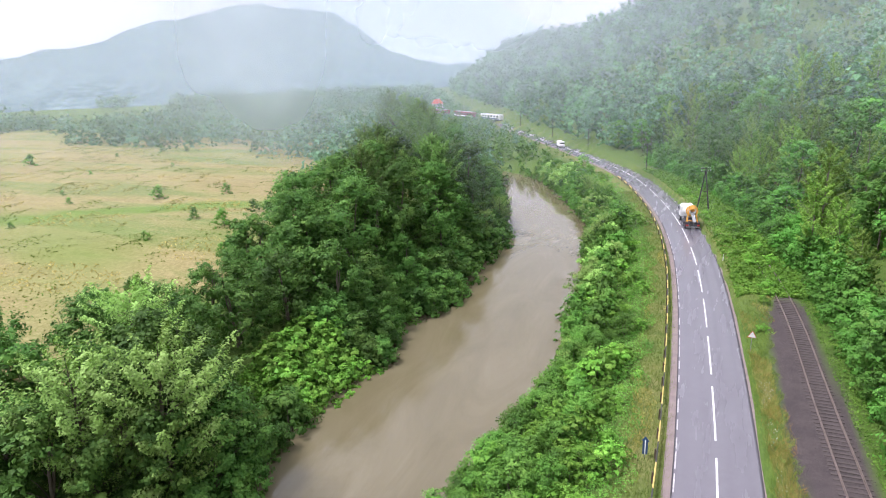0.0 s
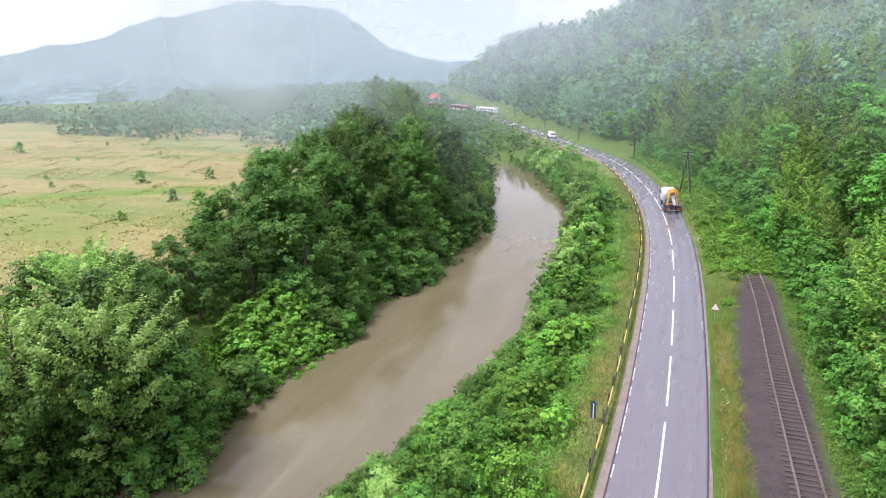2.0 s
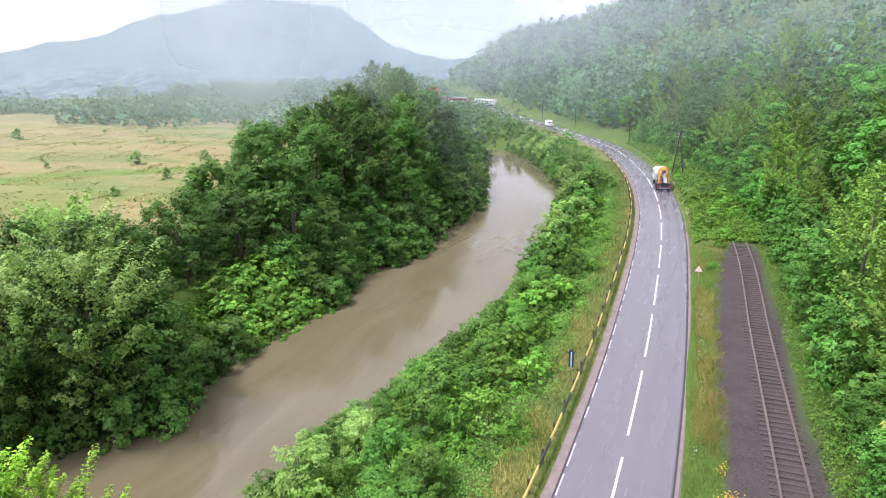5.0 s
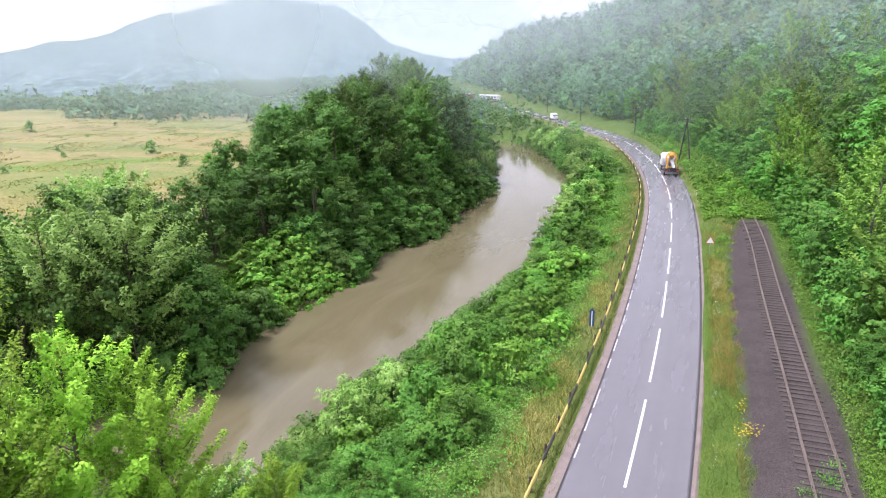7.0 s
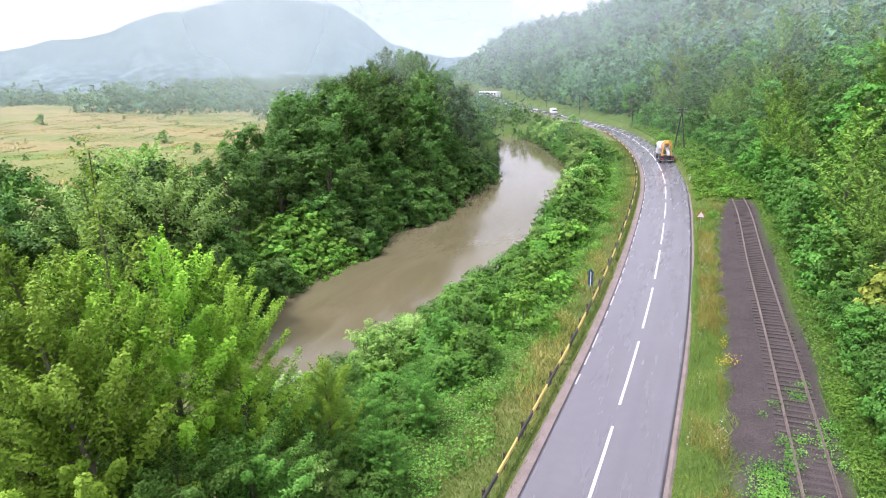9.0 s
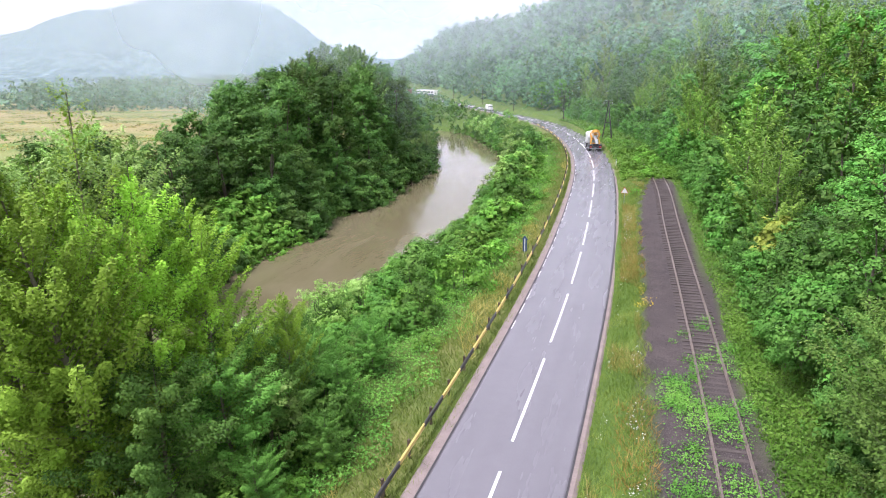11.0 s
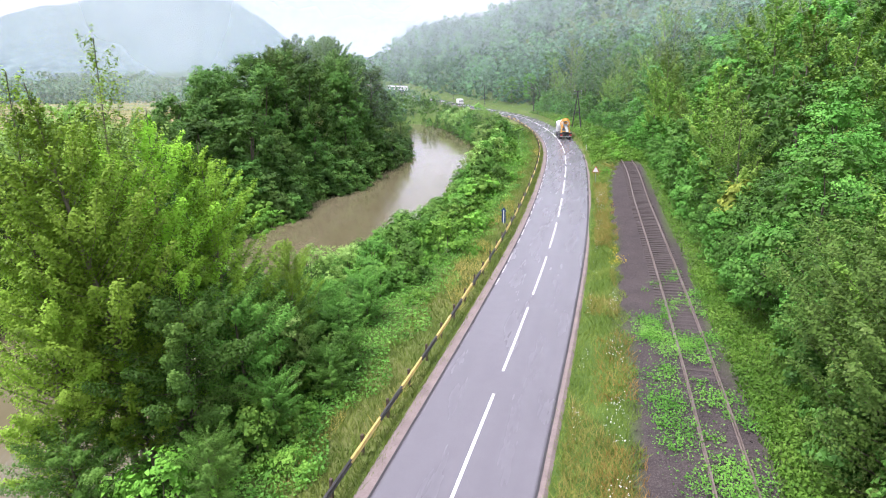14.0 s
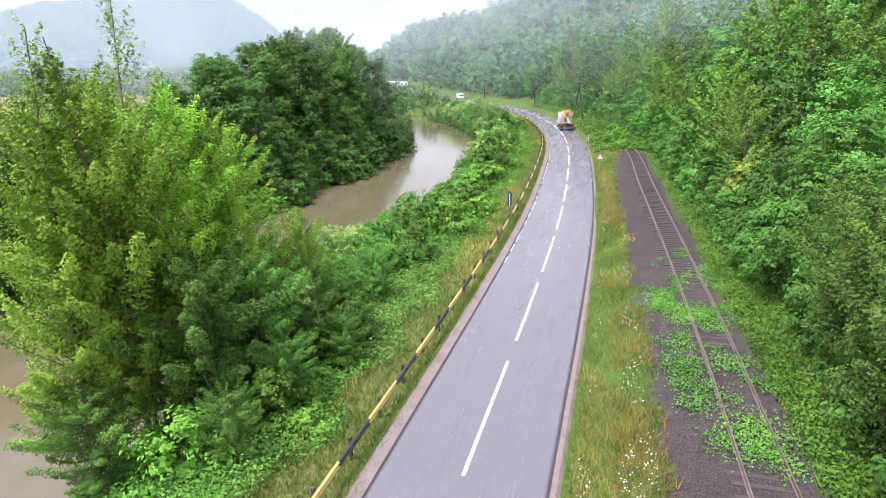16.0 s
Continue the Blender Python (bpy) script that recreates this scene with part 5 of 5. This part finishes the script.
# ---- far train, house, sheds ----
def train_car(x, y, turn, body_mat, stripe, length, label, loco=False):
    thing = tagged(new("locomotive" if loco else "railway_carriage"), label, "locomotive" if loco else "carriage", group="" if loco else "carriages of the train")
    bm = bmesh.new()
    box(bm, (0, 0, 2.4), (2.8, length, 2.7), bevel=0.35)
    body = part("body", bm, body_mat, thing)
    for sx in (-1, 1):
        bm = bmesh.new()
        box(bm, (sx * 1.405, 0, 1.6), (0.02, length * 0.96, 0.5))
        part("stripe", bm, stripe, body)
        for k in range(int(length // 2.6)):
            bm = bmesh.new()
            box(bm, (sx * 1.405, -length / 2 + 1.9 + 2.6 * k, 2.75), (0.03, 1.5, 0.8), bevel=0.01)
            part("window", bm, GLASS, body)
    for yy in (-length * 0.33, length * 0.33):
        bm = bmesh.new()
        box(bm, (0, yy, 0.75), (2.2, 3.2, 0.6), bevel=0.05)
        part("bogie", bm, DARK_STEEL, thing)
    bm = bmesh.new()
    box(bm, (0, 0, 3.8), (1.5, length * 0.9, 0.15), bevel=0.05)
    part("roof", bm, GALVANISED, thing)
    thing.matrix_basis = pose(x, y, float(ground_height(x, y)) + 0.1, 0, 0, turn)


for i, (yy, mat, st, ln, lab, lc) in enumerate(((318, WHITE_PAINT, BLUE_PAINT, 17, "white diesel locomotive with dark windows far off", True), (339, WINE_PAINT, WHITE_PAINT, 19, "wine-red railway carriage behind the locomotive", False),
                                               (361, WINE_PAINT, WHITE_PAINT, 19, "wine-red railway carriage behind the locomotive", False), (383, WINE_PAINT, WHITE_PAINT, 19, "wine-red railway carriage behind the locomotive", False))):
    d = yy - 318
    train_car(-108 - d * 1.0, 316 + d * 0.72, 54, mat, st, ln, lab, lc)


def house(x, y, turn):
    thing = tagged(new("house"), "pale rendered house with a steep red tiled roof", "house")
    bm = bmesh.new()
    box(bm, (0, 0, 2.5), (10, 8, 6))
    wall = part("wall", bm, RENDER_WALL, thing)
    bm = bmesh.new()
    a = [bm.verts.new(p) for p in ((-5.6, -4.6, 5.3), (5.6, -4.6, 5.3), (5.6, 4.6, 5.3), (-5.6, 4.6, 5.3), (-2.2, 0, 9.6), (2.2, 0, 9.6))]
    for f in ((0, 1, 5, 4), (1, 2, 5), (2, 3, 4, 5), (3, 0, 4), (3, 2, 1, 0)):
        bm.faces.new([a[i] for i in f])
    roof = part("roof", bm, TILE_RED, thing, "red tiled roof")
    bm = bmesh.new()
    box(bm, (1.5, 1.2, 9.0), (0.7, 0.7, 1.8), bevel=0.03)
    part("chimney", bm, RENDER_WALL, roof)
    for xx in (-3, 0, 3):
        for zz in (1.4, 4.0):
            bm = bmesh.new()
            box(bm, (xx, -4.02, zz), (1.1, 0.08, 1.3), bevel=0.02)
            part("window", bm, GLASS, wall)
    thing.matrix_basis = pose(x, y, float(ground_height(x, y)) - 0.2, 0, 0, turn) @ Matrix.Diagonal((0.72, 0.72, 0.72, 1))


house(-176, 400, 30)


def shed(x, y, length, turn):
    thing = tagged(new("greenhouse"), "long low pale greenhouse far across the plain", "greenhouse", "greenhouses")
    bm = bmesh.new()
    box(bm, (0, 0, 1.2), (length, 9, 2.6))
    part("wall", bm, SHEET_PALE, thing)
    bm = bmesh.new()
    a = [bm.verts.new(p) for p in ((-length / 2, -4.8, 2.5), (length / 2, -4.8, 2.5), (length / 2, 4.8, 2.5), (-length / 2, 4.8, 2.5), (-length / 2, 0, 5), (length / 2, 0, 5))]
    for f in ((0, 1, 5, 4), (1, 2, 5), (2, 3, 4, 5), (3, 0, 4), (3, 2, 1, 0)):
        bm.faces.new([a[i] for i in f])
    part("roof", bm, SHEET_PALE, thing)
    thing.matrix_basis = pose(x, y, float(ground_height(x, y)), 0, 0, turn)


shed(-720, 560, 60, 30)
shed(-650, 545, 35, 30)


# ---- far mountains and mist ----
def mountain(name, mat, rows_at, ridge, depth, label):
    """A far wooded range: bearing in degrees from +y, distance, ridge heights by bearing."""
    b = np.linspace(rows_at[0], rows_at[1], 140)
    top = np.interp(b, [r[0] for r in ridge], [r[1] for r in ridge])
    top = top + 3 * np.sin(b * 0.9) + 1.2 * np.sin(b * 2.3 + 1) + 0.5 * np.sin(b * 5.3)
    dist = depth
    v = []
    for i, (bearing, h) in enumerate(zip(b, top)):
        for j, u in enumerate(np.linspace(0, 1, 16)):
            r = dist + 700 * u
            z = -15 + (h + 15) * (u**0.8) + 6 * math.sin(i * 0.5 + j) * u * (1 - u) * 2
            v.append((math.sin(radians(bearing)) * r, math.cos(radians(bearing)) * r, z))
        r = dist + 1100
        v.append((math.sin(radians(bearing)) * r, math.cos(radians(bearing)) * r, -20))
    return tagged(link(name, v, grid_faces(len(b), 17), mat, smoothed=True), label, "mountain", kind="structure")


HAZE_FAR = far_hill_material("hazy_glow_far_hill", (0.045, 0.085, 0.10), (0.17, 0.235, 0.24))
HAZE_FARTHEST = far_hill_material("hazy_glow_farthest_hill", (0.30, 0.36, 0.40), (0.40, 0.45, 0.49))
mountain("backdrop_hill", HAZE_FAR, (-82, -14), [(-82, 45), (-66, 48), (-57.5, 58), (-55, 67), (-52, 76), (-50.5, 88), (-47.5, 109), (-43, 132), (-38, 148), (-32, 124), (-30.4, 104), (-27.6, 50), (-25, 32), (-20, 24), (-14, 10)], 620, "wooded mountain across the plain, glowing, with haze painted in")
mountain("backdrop_hill", HAZE_FARTHEST, (-98, 12), [(-98, 60), (-62, 70), (-55, 90), (-45, 150), (-36, 240), (-26, 260), (-19, 230), (-14, 120), (-5, 100), (12, 100)], 1600, "farthest mountain, glowing, with pale haze painted in")


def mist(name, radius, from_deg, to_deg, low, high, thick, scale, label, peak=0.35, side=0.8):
    """A thin hanging veil across the valley, for mist and the added smear, bent round the viewpoint, densest at mid
    height.
    """
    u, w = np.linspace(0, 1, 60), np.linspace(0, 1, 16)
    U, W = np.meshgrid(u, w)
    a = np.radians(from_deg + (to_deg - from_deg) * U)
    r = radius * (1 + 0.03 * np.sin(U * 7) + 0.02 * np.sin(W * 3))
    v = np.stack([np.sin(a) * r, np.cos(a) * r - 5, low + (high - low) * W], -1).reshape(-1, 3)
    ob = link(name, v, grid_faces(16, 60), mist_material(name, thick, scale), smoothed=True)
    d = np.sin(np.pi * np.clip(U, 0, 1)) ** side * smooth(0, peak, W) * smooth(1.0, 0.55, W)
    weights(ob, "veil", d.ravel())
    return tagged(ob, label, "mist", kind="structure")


mist("mist_veil", 118, -100, 50, -8, 90, 0.115, 0.02, "faint damp haze over the near river reach")
mist("mist_veil", 165, -100, 50, -8, 110, 0.16, 0.014, "thin grey mist over the river bend")
mist("mist_veil", 235, -100, 50, -8, 140, 0.22, 0.012, "thin grey mist over the valley")
mist("mist_veil", 330, -100, 50, -10, 170, 0.24, 0.009, "white mist in front of the wooded hills")
mist("mist_veil", 470, -100, 50, -12, 240, 0.13, 0.007, "white mist drifting before the mountains")
# added white veil, imitates the bright smear of a water drop on the lens
mist("mist_bank", 200, -51, -26, -16, 112, 0.62, 0.012, "added white veil standing in for a bright smear on the lens", 0.5, 2.0)
